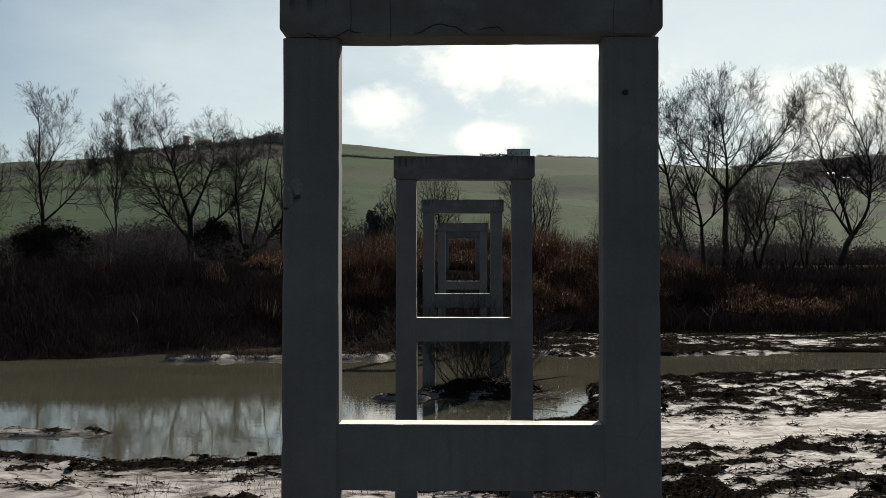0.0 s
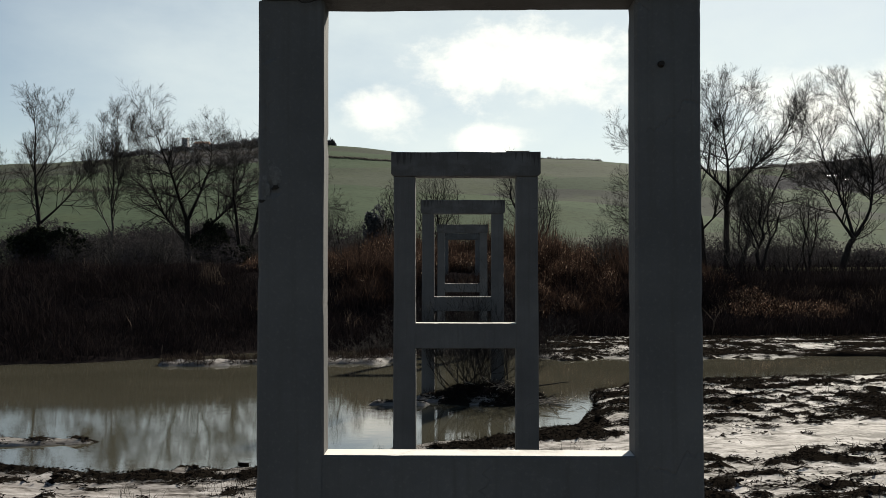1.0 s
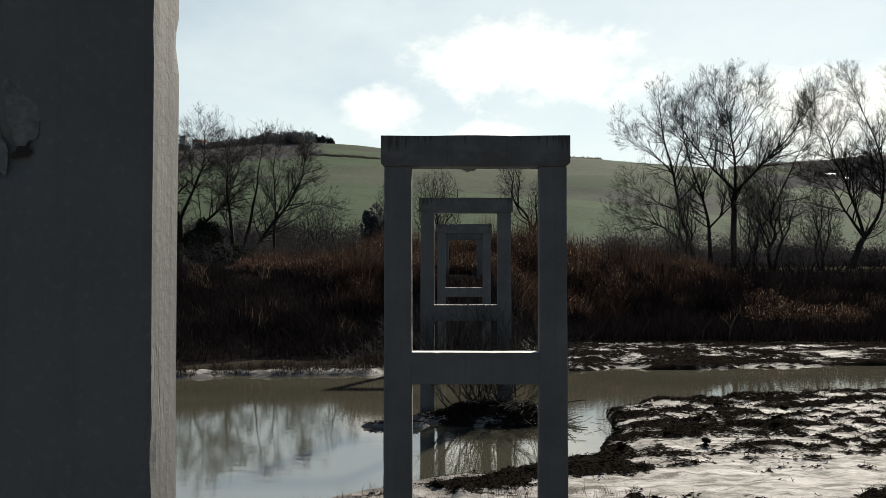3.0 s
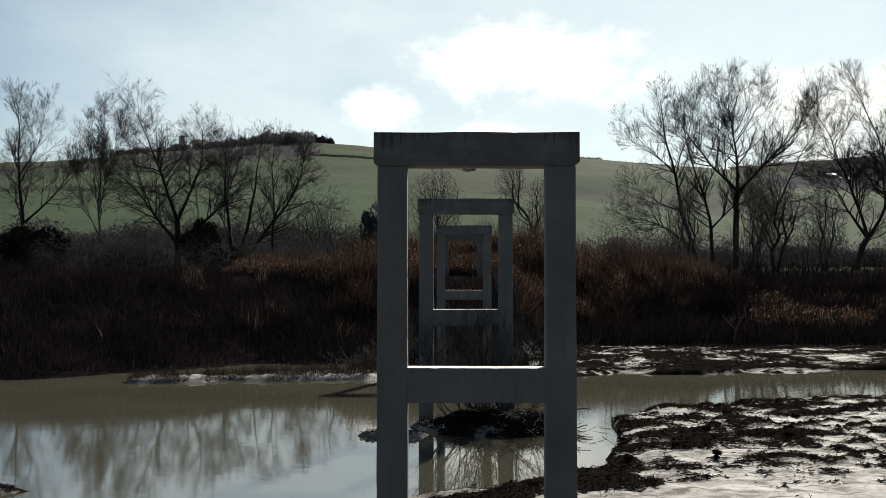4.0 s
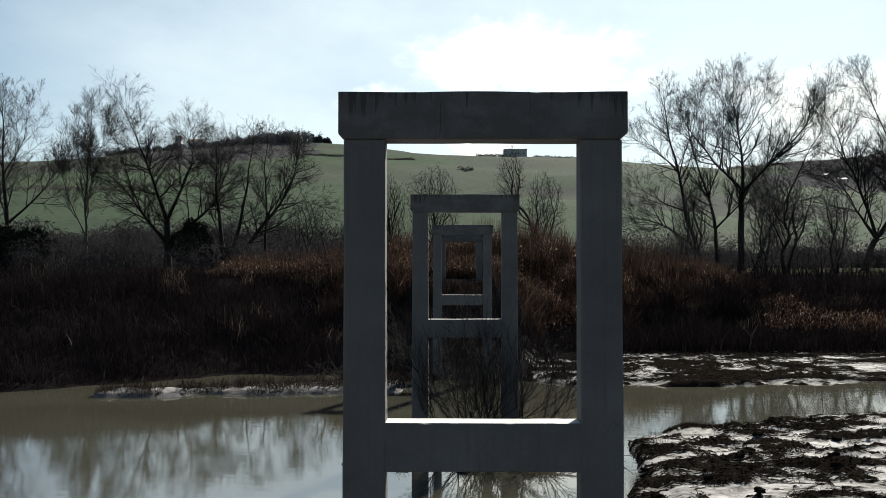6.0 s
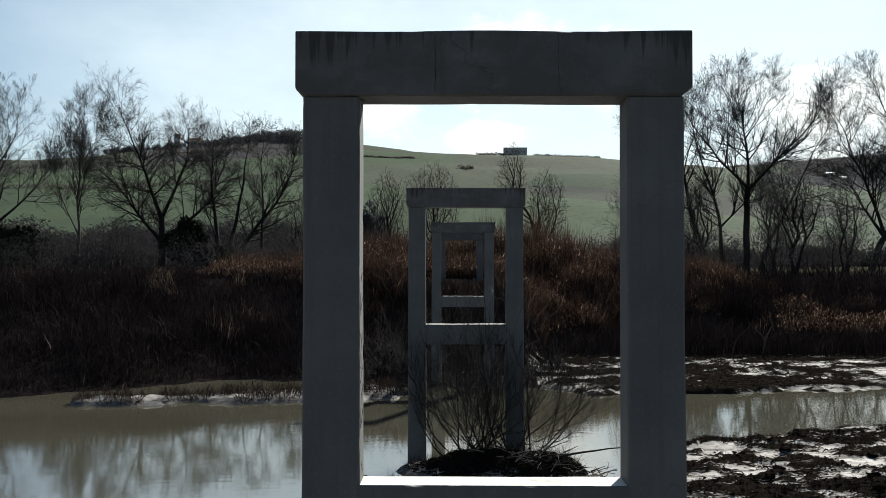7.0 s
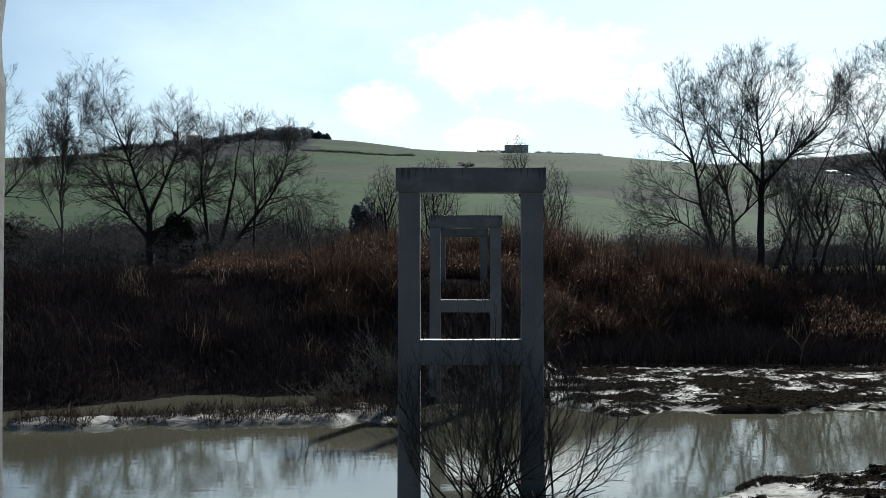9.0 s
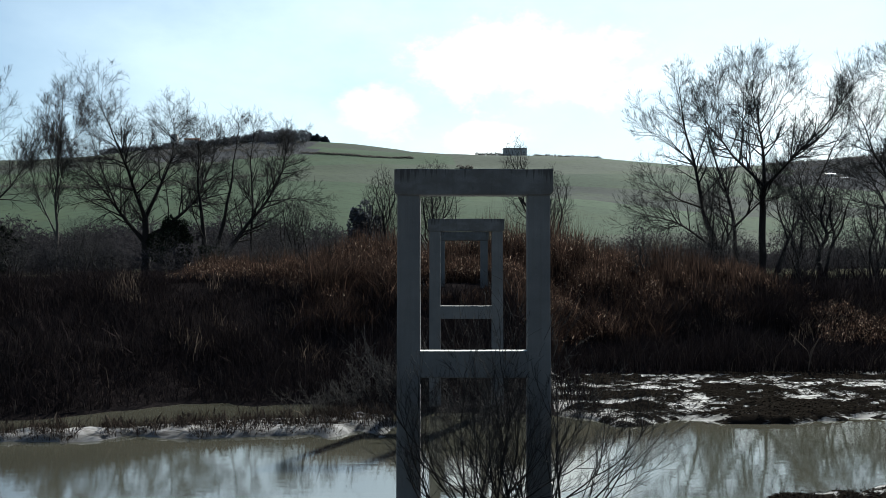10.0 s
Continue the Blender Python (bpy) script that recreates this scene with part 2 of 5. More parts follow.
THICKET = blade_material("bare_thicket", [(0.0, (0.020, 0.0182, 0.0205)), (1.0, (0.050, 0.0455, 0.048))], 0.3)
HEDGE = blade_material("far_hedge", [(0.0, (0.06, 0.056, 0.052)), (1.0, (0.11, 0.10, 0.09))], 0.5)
# far trees: the pale blue of distance haze is put into this leaf colour
HAZY_WOOD = blade_material("hazy_wood", [(0.0, (0.042, 0.044, 0.052)), (1.0, (0.095, 0.097, 0.108))], 0.4)
DRIFT = plain_material("bleached_driftwood", (0.2, 0.17, 0.14), 0.35, 6.0)
STONE = plain_material("farm_wall", (0.30, 0.29, 0.29), 0.2, 1.5)
ROOF = plain_material("roof_tile", (0.20, 0.11, 0.075), 0.25, 2.0)
SHEET = plain_material("pale_sheet", (0.34, 0.35, 0.36), 0.12, 1.0, 0.5)
GLASS = plain_material("dark_window", (0.03, 0.035, 0.04), 0.2, 3.0, 0.15)


# ---- mesh helpers ----
def mesh_object(name, verts, faces, mats, face_mats=None, smooth=False):
    me = bpy.data.meshes.new(name)
    me.from_pydata(verts, [], faces)
    for m in mats if isinstance(mats, (list, tuple)) else (mats,):
        me.materials.append(m)
    if face_mats is not None:
        me.polygons.foreach_set("material_index", np.asarray(face_mats, dtype=np.int32))
    if smooth:
        me.polygons.foreach_set("use_smooth", np.ones(len(me.polygons), dtype=bool))
    me.update()
    return new(name, me)


def under(ob, parent, label=""):
    ob.parent = parent
    return tagged(ob, label) if label else ob


def part(name, bm, mat, parent, label=""):
    me = bpy.data.meshes.new(name)
    bm.to_mesh(me)
    bm.free()
    me.materials.append(mat)
    return under(new(name, me), parent, label)


def thing(name, place, label, category, group="", kind=""):
    ob = new(name)
    ob.location = place
    return tagged(ob, label, category, group, kind)


def box(bm, lo, hi, bevel=0.0, segments=2, cuts=0):
    r = bmesh.ops.create_cube(bm, size=1)
    size = [b - a for a, b in zip(lo, hi)]
    mid = [(a + b) / 2 for a, b in zip(lo, hi)]
    bmesh.ops.transform(bm, matrix=Matrix.Translation(mid) @ Matrix.Diagonal((*size, 1)), verts=r["verts"])
    if bevel:
        edges = list({e for v in r["verts"] for e in v.link_edges})
        bmesh.ops.bevel(bm, geom=edges, offset=bevel, segments=segments, affect="EDGES", profile=0.6)


def tube(out, pts, radii, sides):
    """Adds a tapering tube along pts to out = (verts, faces)."""
    verts, faces = out
    base = len(verts)
    n = len(pts)
    for k, (p, r) in enumerate(zip(pts, radii)):
        t = (pts[min(k + 1, n - 1)] - pts[max(k - 1, 0)]).normalized()
        a = t.orthogonal().normalized()
        b = t.cross(a)
        for j in range(sides):
            w = 2 * math.pi * j / sides
            verts.append(p + a * (r * math.cos(w)) + b * (r * math.sin(w)))
    for k in range(n - 1):
        for j in range(sides):
            i, i2 = base + k * sides + j, base + k * sides + (j + 1) % sides
            faces.append((i, i2, i2 + sides, i + sides))


# ---- the ground ----
WATER_Z = -4.3
NEAR_EDGE = ((-60, 30), (-30, 25), (-15, 18.6), (-11.5, 17.2), (-9.5, 16.5), (-5, 16.9), (-1, 19.2), (2, 21.0), (4.4, 23.2), (5.3, 26), (5.7, 29.6), (7, 31.4), (12, 33), (18, 34.5), (40, 38.5))
FAR_EDGE = ((-60, 36), (-25, 38.7), (-18, 41.2), (-12, 45.6), (-6, 45.2), (-3, 43.6), (0, 43.0), (3.2, 43.2), (6, 41.6), (12, 41.9), (23, 43.2), (60, 48))
RIDGE = 700.0
SKYLINE = ((-900, 165), (-400, 160), (-150, 168), (0, 178), (150, 184), (300, 197), (400, 207), (450, 211), (545, 212), (620, 210), (700, 203), (850, 194), (1040, 187), (1120, 182), (1280, 168), (1500, 148), (1900, 120), (2600, 100))
SKYLINE_FAR = ((900, 60), (1150, 120), (1290, 166), (1400, 177), (1500, 186), (1568, 194), (1800, 205), (2600, 190))


def table(t, x):
    a = np.array(t, dtype=float)
    return np.interp(x, a[:, 0], a[:, 1])


def ease(v, a, b):
    t = np.clip((v - a) / (b - a), 0, 1)
    return t * t * (3 - 2 * t)


_rng = np.random.default_rng(5)
_lattice = _rng.random((256, 256))


def value_noise(x, y):
    xi, yi = np.floor(x).astype(int), np.floor(y).astype(int)
    fx, fy = x - xi, y - yi
    fx, fy = fx * fx * (3 - 2 * fx), fy * fy * (3 - 2 * fy)
    g = lambda i, j: _lattice[i % 256, j % 256]
    return (g(xi, yi) * (1 - fx) + g(xi + 1, yi) * fx) * (1 - fy) + (g(xi, yi + 1) * (1 - fx) + g(xi + 1, yi + 1) * fx) * fy


def fractal(x, y, octaves=4):
    s, a, n = 0.0, 0.5, 0.0
    for k in range(octaves):
        s = s + a * value_noise(x * 2**k + 17.3 * k, y * 2**k + 9.1 * k)
        n += a
        a *= 0.5
    return s / n - 0.5


def drift(x, y):
    """Where floods have heaped dark debris on the silt: long uneven streaks."""
    w = fractal(x * 0.33 + 3, y * 0.2 + 8, 4) * 4.0
    pale = 0.26 * np.exp(-(((y - 17.9 - 0.16 * x) / 1.5) ** 2)) * ease(x, -3, 0.5) + 0.12 * ease(-x, 0, 3) * (y < 24)
    line = 0.30 * np.exp(-(((table(NEAR_EDGE, x) - y - 0.7 - 0.5 * ease(x, 0, 3)) / (0.6 + 0.5 * ease(x, 0, 3))) ** 2)) * (1 - ease(x, 4.3, 6.0)) * ease(value_noise(x * 0.8 + 40, y * 0.8), 0.3, 0.75)
    pale = pale + 0.4 * ((x < -0.9) & (y > 24) & (y < 34))
    heap = 0.20 * np.exp(-(((x - 1.7) / 2.5) ** 2) - ((y - 28.1) / 1.1) ** 2)
    return line + heap - pale - 0.3 * ((x < 2.0) & (y > 34)) + 0.05 * (y > 38) + 0.55 * fractal(x * 0.42 + 31 + w * 0.3, y * 1.5 + 5 + w, 5) + 0.62 * fractal(x * 1.5 + 7, y * 4.4 + 3, 3)


def ground_height(x, y):
    x, y = np.asarray(x, dtype=float), np.asarray(y, dtype=float)
    wob = fractal(x * 0.45, y * 0.45, 4) * 2.6
    d = table(NEAR_EDGE, x) - y + wob
    near = -1.2 + 1.32 * ease(d, -3.0, 0.4) + 0.22 * ease(d, 0.2, 5) + 0.35 * ease(d, 6, 30)
    d = y - table(FAR_EDGE, x) + wob
    flat = ease(x, 3.0, 6.5)
    rise_from = 0.5 * (1 - flat) + 12.0 * flat
    slope = np.clip((d - rise_from) / 17.0, 0, 1)
    far = -1.2 + 1.34 * ease(d, -2.4, 0.6) + 0.2 * ease(d, 0.5, 5) + 4.6 * (0.55 * slope + 0.45 * ease(slope, 0, 1))
    # the silt spit, the islet and its bar
    t = np.clip((x + 16.0) / 13.0, 0, 1)
    dist = np.hypot(np.where(x < -16, x + 16, np.where(x > -3, x + 3, 0)), (y - (38.9 + 2.6 * t)) / (1.2 + 1.9 * t))
    spit = -1.2 + 1.42 * ease(-dist + wob * 0.34 + 0.5 * fractal(x * 1.1 + 5, y * 1.4, 3), -1.6, -0.2)
    dist = np.hypot((x - 1.2) / 3.5, (y - 28.2) / 1.8)
    isle = -1.2 + 1.3 * ease(-dist + wob * 0.12, -1.5, -0.6) + 0.36 * ease(-np.hypot((x - 1.6) / 3.1, (y - 28.0) / 1.3) + wob * 0.3, -1.0, -0.3)
    dist = np.hypot((x + 2.3) / 1.6, (y - 27.0) / 0.45)
    bar = -1.2 + 1.35 * ease(-dist + wob * 0.1, -1.8, -0.5)
    dist = np.hypot((x + 15.0) / 4.6, (y - 21.0 - 0.05 * x) / 0.62)
    tongue = -1.2 + 1.30 * ease(-dist + wob * 0.12, -1.8, -0.5)
    h = np.maximum.reduce([near, far, spit, isle, bar, tongue])
    low = (y < 75) * 1.0
    lumps = fractal(x * 1.3, y * 1.7, 4) * 0.16 + ease(drift(x, y), -0.02, 0.16) * (0.13 + 0.22 * np.maximum(fractal(x * 1.1 + 60, y * 1.6, 3), 0)) + fractal(x * 3.3, y * 4.1, 2) * 0.09
    h = h + lumps * low * ease(h, -0.15, 0.2)
    z = WATER_Z + h
    # the hills behind the plain
    u = 797 + 1350 * x / np.maximum(y, 30)
    ridge = table(SKYLINE, u) * RIDGE / 1350
    z = z + ridge * (0.45 * ease(y, 200, RIDGE * 1.02) + 0.55 * np.clip((y - 230) / (RIDGE - 230), 0, 1)) * (1 - 0.55 * ease(y, RIDGE, 1150))
    over = table(SKYLINE_FAR, u) * 1500 / 1350
    z = np.where(y > 900, np.maximum(z, over * ease(y, 900, 1500)), z)
    z = z + fractal(x * 0.008, y * 0.008, 4) * 12 * ease(y, 260, 420)
    return z


def graded(stops):
    out = []
    for (a, b, n) in stops:
        out += list(np.linspace(a, b, n, endpoint=False))
    return np.array(out + [stops[-1][1]])


def build_ground():
    xs = graded(((-2600, -600, 10), (-600, -60, 40), (-60, -18, 45), (-18, 20, 205), (20, 60, 45), (60, 600, 40), (600, 2600, 10)))
    ys = graded(((-400, -20, 8), (-20, 6, 40), (6, 54, 262), (54, 110, 50), (110, 260, 25), (260, 760, 60), (760, 1600, 25), (1600, 4000, 6)))
    gx, gy = np.meshgrid(xs, ys)
    gz = ground_height(gx, gy)
    nx, ny = len(xs), len(ys)
    verts = np.stack([gx.ravel(), gy.ravel(), gz.ravel()], 1)
    i = np.arange(nx * ny).reshape(ny, nx)
    faces = np.stack([i[:-1, :-1], i[:-1, 1:], i[1:, 1:], i[1:, :-1]], -1).reshape(-1, 4)
    c = verts[faces].mean(1)
    level = c[:, 2] - WATER_Z
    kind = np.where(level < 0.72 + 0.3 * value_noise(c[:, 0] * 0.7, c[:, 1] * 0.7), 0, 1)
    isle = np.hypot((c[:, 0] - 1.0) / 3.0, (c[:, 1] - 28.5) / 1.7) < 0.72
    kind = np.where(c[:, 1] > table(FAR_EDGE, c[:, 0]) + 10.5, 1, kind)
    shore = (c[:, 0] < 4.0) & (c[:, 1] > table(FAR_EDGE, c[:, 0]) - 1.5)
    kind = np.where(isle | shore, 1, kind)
    # unseen ground behind the camera is made dark too, to cut light bounced onto trestles
    kind = np.where((c[:, 1] > 78) | (c[:, 1] < -9), 2, kind)
    kind = np.where(c[:, 1] > 200, 3, kind)
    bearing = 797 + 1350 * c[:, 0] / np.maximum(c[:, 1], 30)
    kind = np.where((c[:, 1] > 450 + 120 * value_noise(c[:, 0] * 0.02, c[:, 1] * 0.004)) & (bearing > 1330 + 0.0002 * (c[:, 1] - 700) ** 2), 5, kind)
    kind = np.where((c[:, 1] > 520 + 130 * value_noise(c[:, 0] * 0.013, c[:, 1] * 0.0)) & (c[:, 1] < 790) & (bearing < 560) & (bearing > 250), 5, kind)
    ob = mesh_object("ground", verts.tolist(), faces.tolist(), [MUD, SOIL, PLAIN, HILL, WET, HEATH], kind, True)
    ob.data.attributes.new("debris", "FLOAT", "POINT").data.foreach_set("value", drift(verts[:, 0], verts[:, 1]).astype(np.float32))
    tagged(ob, "pale silty river bank rising to green hill fields", "ground", kind="structure")
    ob = mesh_object("water", [(-300, -40, WATER_Z), (300, -40, WATER_Z), (300, 75, WATER_Z), (-300, 75, WATER_Z)], [(0, 1, 2, 3)], WATER)
    tagged(ob, "calm brown silty river water reflecting the sky", "river", kind="structure")


build_ground()


# ---- the concrete trestles ----
def loft(half_a, half_b, stations, seed, bevel=0.02, dents=(), wave=0.004, chip=0.022):
    """A cast bar along z: a chamfered section at each station, with worn arrises, shallow waves and broken places.
    dents: (side sign of b, a, z, radius a, radius z, depth)."""
    ring = []
    for ca, cb, da, db in ((1, -1, 0, 1), (1, 1, -1, 0), (-1, 1, 0, -1), (-1, -1, 1, 0)):
        start = (ca * half_a, cb * half_b)
        length = 2 * (half_b if db else half_a)
        n = 8 if length > 0.3 else 5
        for k in range(n + 1):
            t = bevel + (length - 2 * bevel) * k / n
            ring.append((start[0] + da * t, start[1] + db * t, k in (0, n)))
    bm = bmesh.new()
    rows = []
    for z in stations:
        row = []
        for a, b, corner in ring:
            p = Vector((a, b, z))
            n1 = noise.noise(Vector((a * 2.0 + seed, b * 2.0, z * 1.3)))
            out = Vector((a / half_a if abs(a) > half_a - bevel * 1.1 else 0, b / half_b if abs(b) > half_b - bevel * 1.1 else 0, 0))
            p += out * (n1 * wave)
            if corner:
                c = noise.noise(Vector((a * 9 + seed * 3, b * 9, z * 4.5)))
                p -= out * max(0.0, c - 0.32) * chip
            for side, da, dz, ra, rz, depth in dents:
                if b * side > half_b * 0.9:
                    q = math.hypot((a - da) / ra, (z - dz) / rz) + noise.noise(Vector((a * 14, z * 14, seed))) * 0.5
                    p.y -= side * depth * min(1.0, max(0.0, (1.0 - q) * 4))
            row.append(bm.verts.new(p))
        rows.append(row)
    m = len(ring)
    for r0, r1 in zip(rows, rows[1:]):
        for j in range(m):
            bm.faces.new((r0[j], r0[(j + 1) % m], r1[(j + 1) % m], r1[j]))
    bm.faces.new(rows[0][::-1])
    bm.faces.new(rows[-1])
    bmesh.ops.recalc_face_normals(bm, faces=bm.faces)
    return bm


def crack(parent, pts, width=0.005):
    """A fine open crack along pts, as a thin dark bead of grime."""
    out = ([], [])
    tube(out, [Vector(p) for p in pts], [width * (0.5 if k in (0, len(pts) - 1) else 1) for k in range(len(pts))], 4)
    return under(mesh_object("crack", out[0], out[1], GRIME_AND_SHADE), parent, "dark grime-filled crack")


def wander(rnd, start, step, n, wob, fixed):
    """A jagged line from start; fixed is the axis that stays."""
    p, pts = Vector(start), [Vector(start)]
    for k in range(n):
        q = Vector(step) + Vector([rnd.gauss(0, wob) for j in range(3)])
        q[fixed] = 0
        p = p + q
        pts.append(p.copy())
    return pts


PIECES = {}


def trestle(place, size, seed, label, dents=(), joints=(), deep=0.28, rise=0.0):
    top = thing("concrete_trestle", place, label, "bridge pier", "row of concrete trestles")
    top.scale = (size, size, size)
    rnd = random.Random(seed)
    for sign in (-1, 1):
        z = np.concatenate([np.linspace(-5.4, -0.6, 40), np.linspace(-0.5, 3.028, 90)])
        z[-1] += rise
        bm = loft(0.222, deep / 2, z, seed + sign, 0.018, dents if sign < 0 else ())
        for v in bm.verts:
            v.co.x *= 1 + 0.10 * max(0.0, 1.5 - v.co.z) / 6.0
        bmesh.ops.translate(bm, verts=bm.verts, vec=(sign * 1.268, deep / 2, 0))
        PIECES[seed, sign] = part("column", bm, CONCRETE, top)
    turn = Matrix.Rotation(radians(90), 4, "Y")
    reach = 1.545 - rise
    bm = loft(0.255, deep / 2 + 0.035, np.linspace(-reach, reach, 80), seed + 7, 0.016, (), 0.006, 0.02)
    bmesh.ops.transform(bm, matrix=Matrix.Translation((0, deep / 2, 3.285 + rise)) @ turn, verts=bm.verts)
    for v in bm.verts:
        if v.co.z < 3.2 and abs(v.co.x) > reach - 0.075:
            v.co.z += 0.06 * (abs(v.co.x) - reach + 0.075) / 0.075
        v.co.z += 0.004 * math.sin(v.co.x * 4.1 + seed) * (v.co.z > 3.4)
    cap = PIECES[seed, 0] = part("cap_beam", bm, CAP, top, "rain-streaked concrete cap beam")
    bm = loft(0.26, deep / 2 - 0.012, np.linspace(-1.052, 1.052, 50), seed + 11, 0.012, (), 0.004, 0.016)
    bmesh.ops.transform(bm, matrix=Matrix.Translation((0, deep / 2, -0.26)) @ turn, verts=bm.verts)
    part("cross_beam", bm, CONCRETE, top)
    for x in joints:
        crack(cap, wander(rnd, (x, -0.036, 3.53), (0, 0, -0.062), 8, 0.004, 1), 0.0020)
    return top


# x, y, z of the opening's sill, size
TRESTLES = ((0.0, 1.6, 0.0, 1.0), (0.079, 11.73, 0.109, 0.967), (0.237, 29.23, -0.097, 1.174), (0.396, 43.96, 0.109, 1.039), (0.52, 59.2, 0.15, 1.05))
DEEP = (0.21, 0.29, 0.27, 0.27, 0.27)
LABELS = ("weathered grey concrete trestle with a spalled column on the bank", "weathered grey concrete trestle with cracked column on the bank",
          "weathered grey concrete trestle on a brushy islet", "weathered grey concrete trestle at the far bank", "weathered grey concrete trestle among the reeds")
DENTS = (((-1, -0.12, 1.80, 0.09, 0.05, 0.012), (-1, -0.17, 2.75, 0.025, 0.13, 0.02)), (), (), (), ())
JOINTS = ((-0.96, -0.63, 1.15), (-0.46, 0.5), (0.36,), (0.2,), ())
made = [trestle((x, y, z), size, 3.0 + k * 5, LABELS[k], DENTS[k], JOINTS[k], DEEP[k], 0.035 if k == 0 else 0.0) for k, (x, y, z, size) in enumerate(TRESTLES)]
rnd = random.Random(4)
for x, z, n in ((-1.30, 3.07, 9), (-0.45, 3.12, 9), (0.05, 3.1, 5)):
    crack(PIECES[3.0, 0], [(x + 0.055 * k, -0.037, z + 0.035 * math.sin(k * 0.8 + x * 3) + rnd.gauss(0, 0.012)) for k in range(n)])
def face_x(z):
    return -1.268 + 0.222 * (1 + 0.10 * max(0.0, 1.5 - z) / 6.0) + 0.002


# a net of cracks on the inner face of the second trestle's column
r = random.Random(17)
for z, y0, n, rise in ((1.60, 0.10, 5, 0.012), (1.33, 0.06, 7, 0.022), (1.20, 0.02, 4, -0.03), (1.10, 0.09, 5, 0.02), (1.02, 0.07, 7, 0.024), (0.93, 0.02, 3, -0.02), (0.80, 0.04, 8, 0.016), (0.66, 0.10, 6, 0.02), (0.42, 0.03, 8, 0.022), (0.15, 0.08, 6, -0.018)):
    pts = [(y0 + 0.028 * k, z + rise * k + r.gauss(0, 0.010)) for k in range(n)]
    crack(PIECES[8.0, -1], [(face_x(z), y, z) for y, z in pts], 0.0023)
for y, z, n in ((0.045, 1.50, 5), (0.13, 1.14, 3), (0.15, 0.98, 4), (0.06, 1.05, 4), (0.17, 0.72, 4), (0.05, 0.60, 5)):
    pts = [(y + 0.006 * k * (1 if z > 1 else -1) + r.gauss(0, 0.01), z - 0.04 * k) for k in range(n)]
    crack(PIECES[8.0, -1], [(face_x(z), y, z) for y, z in pts], 0.0020)
# flaked patches; the small dark discs below them are shade put into colour
r = random.Random(12)
for name, mat, x, z, w, h, lean, label in (("spalled_patch", FRESH, -1.375, 1.895, 0.042, 0.085, -0.25, "pale broken patch where concrete has flaked off"),
                                           ("spalled_patch", FRESH, -1.435, 1.80, 0.026, 0.075, -0.1, "narrow broken patch where concrete has flaked off"),
                                           ("painted_shade", GRIME_AND_SHADE, -1.372, 1.795, 0.024, 0.016, 0.5, "dark painted shade under a flaked patch"),
                                           ("painted_shade", GRIME_AND_SHADE, -1.462, 1.705, 0.022, 0.011, 0.2, "dark painted shade under a flaked patch")):
    bm = bmesh.new()
    rings = []
    for reach, deep in ((1.0, -0.0005), (0.72, -0.0025), (0.36, -0.0035)):
        rings.append([bm.verts.new((x + reach * w * math.cos(a) * q + lean * reach * h * math.sin(a), deep, z + reach * h * math.sin(a) * q)) for a, q in [(k * 6.2832 / 24, 1 + 0.15 * math.sin(0.785 * k + x * 90) + 0.09 * math.sin(1.571 * k + 1) + r.uniform(-0.05, 0.05)) for k in range(24)]])
    for a, b in zip(rings, rings[1:]):
        for k in range(24):
            bm.faces.new((a[k], a[(k + 1) % 24], b[(k + 1) % 24], b[k]))
    bm.faces.new(rings[-1])
    bmesh.ops.recalc_face_normals(bm, faces=bm.faces)
    part(name, bm, mat, PIECES[3.0, -1], label)
bm = bmesh.new()
bmesh.ops.create_cone(bm, cap_ends=True, segments=14, radius1=0.026, radius2=0.016, depth=0.05, matrix=Matrix.Translation((1.22, -0.012, 2.62)) @ Matrix.Rotation(radians(90), 4, "X"))
part("bolt_stub", bm, GRIME_AND_SHADE, PIECES[3.0, 1], "dark rusted bolt stub in the column")


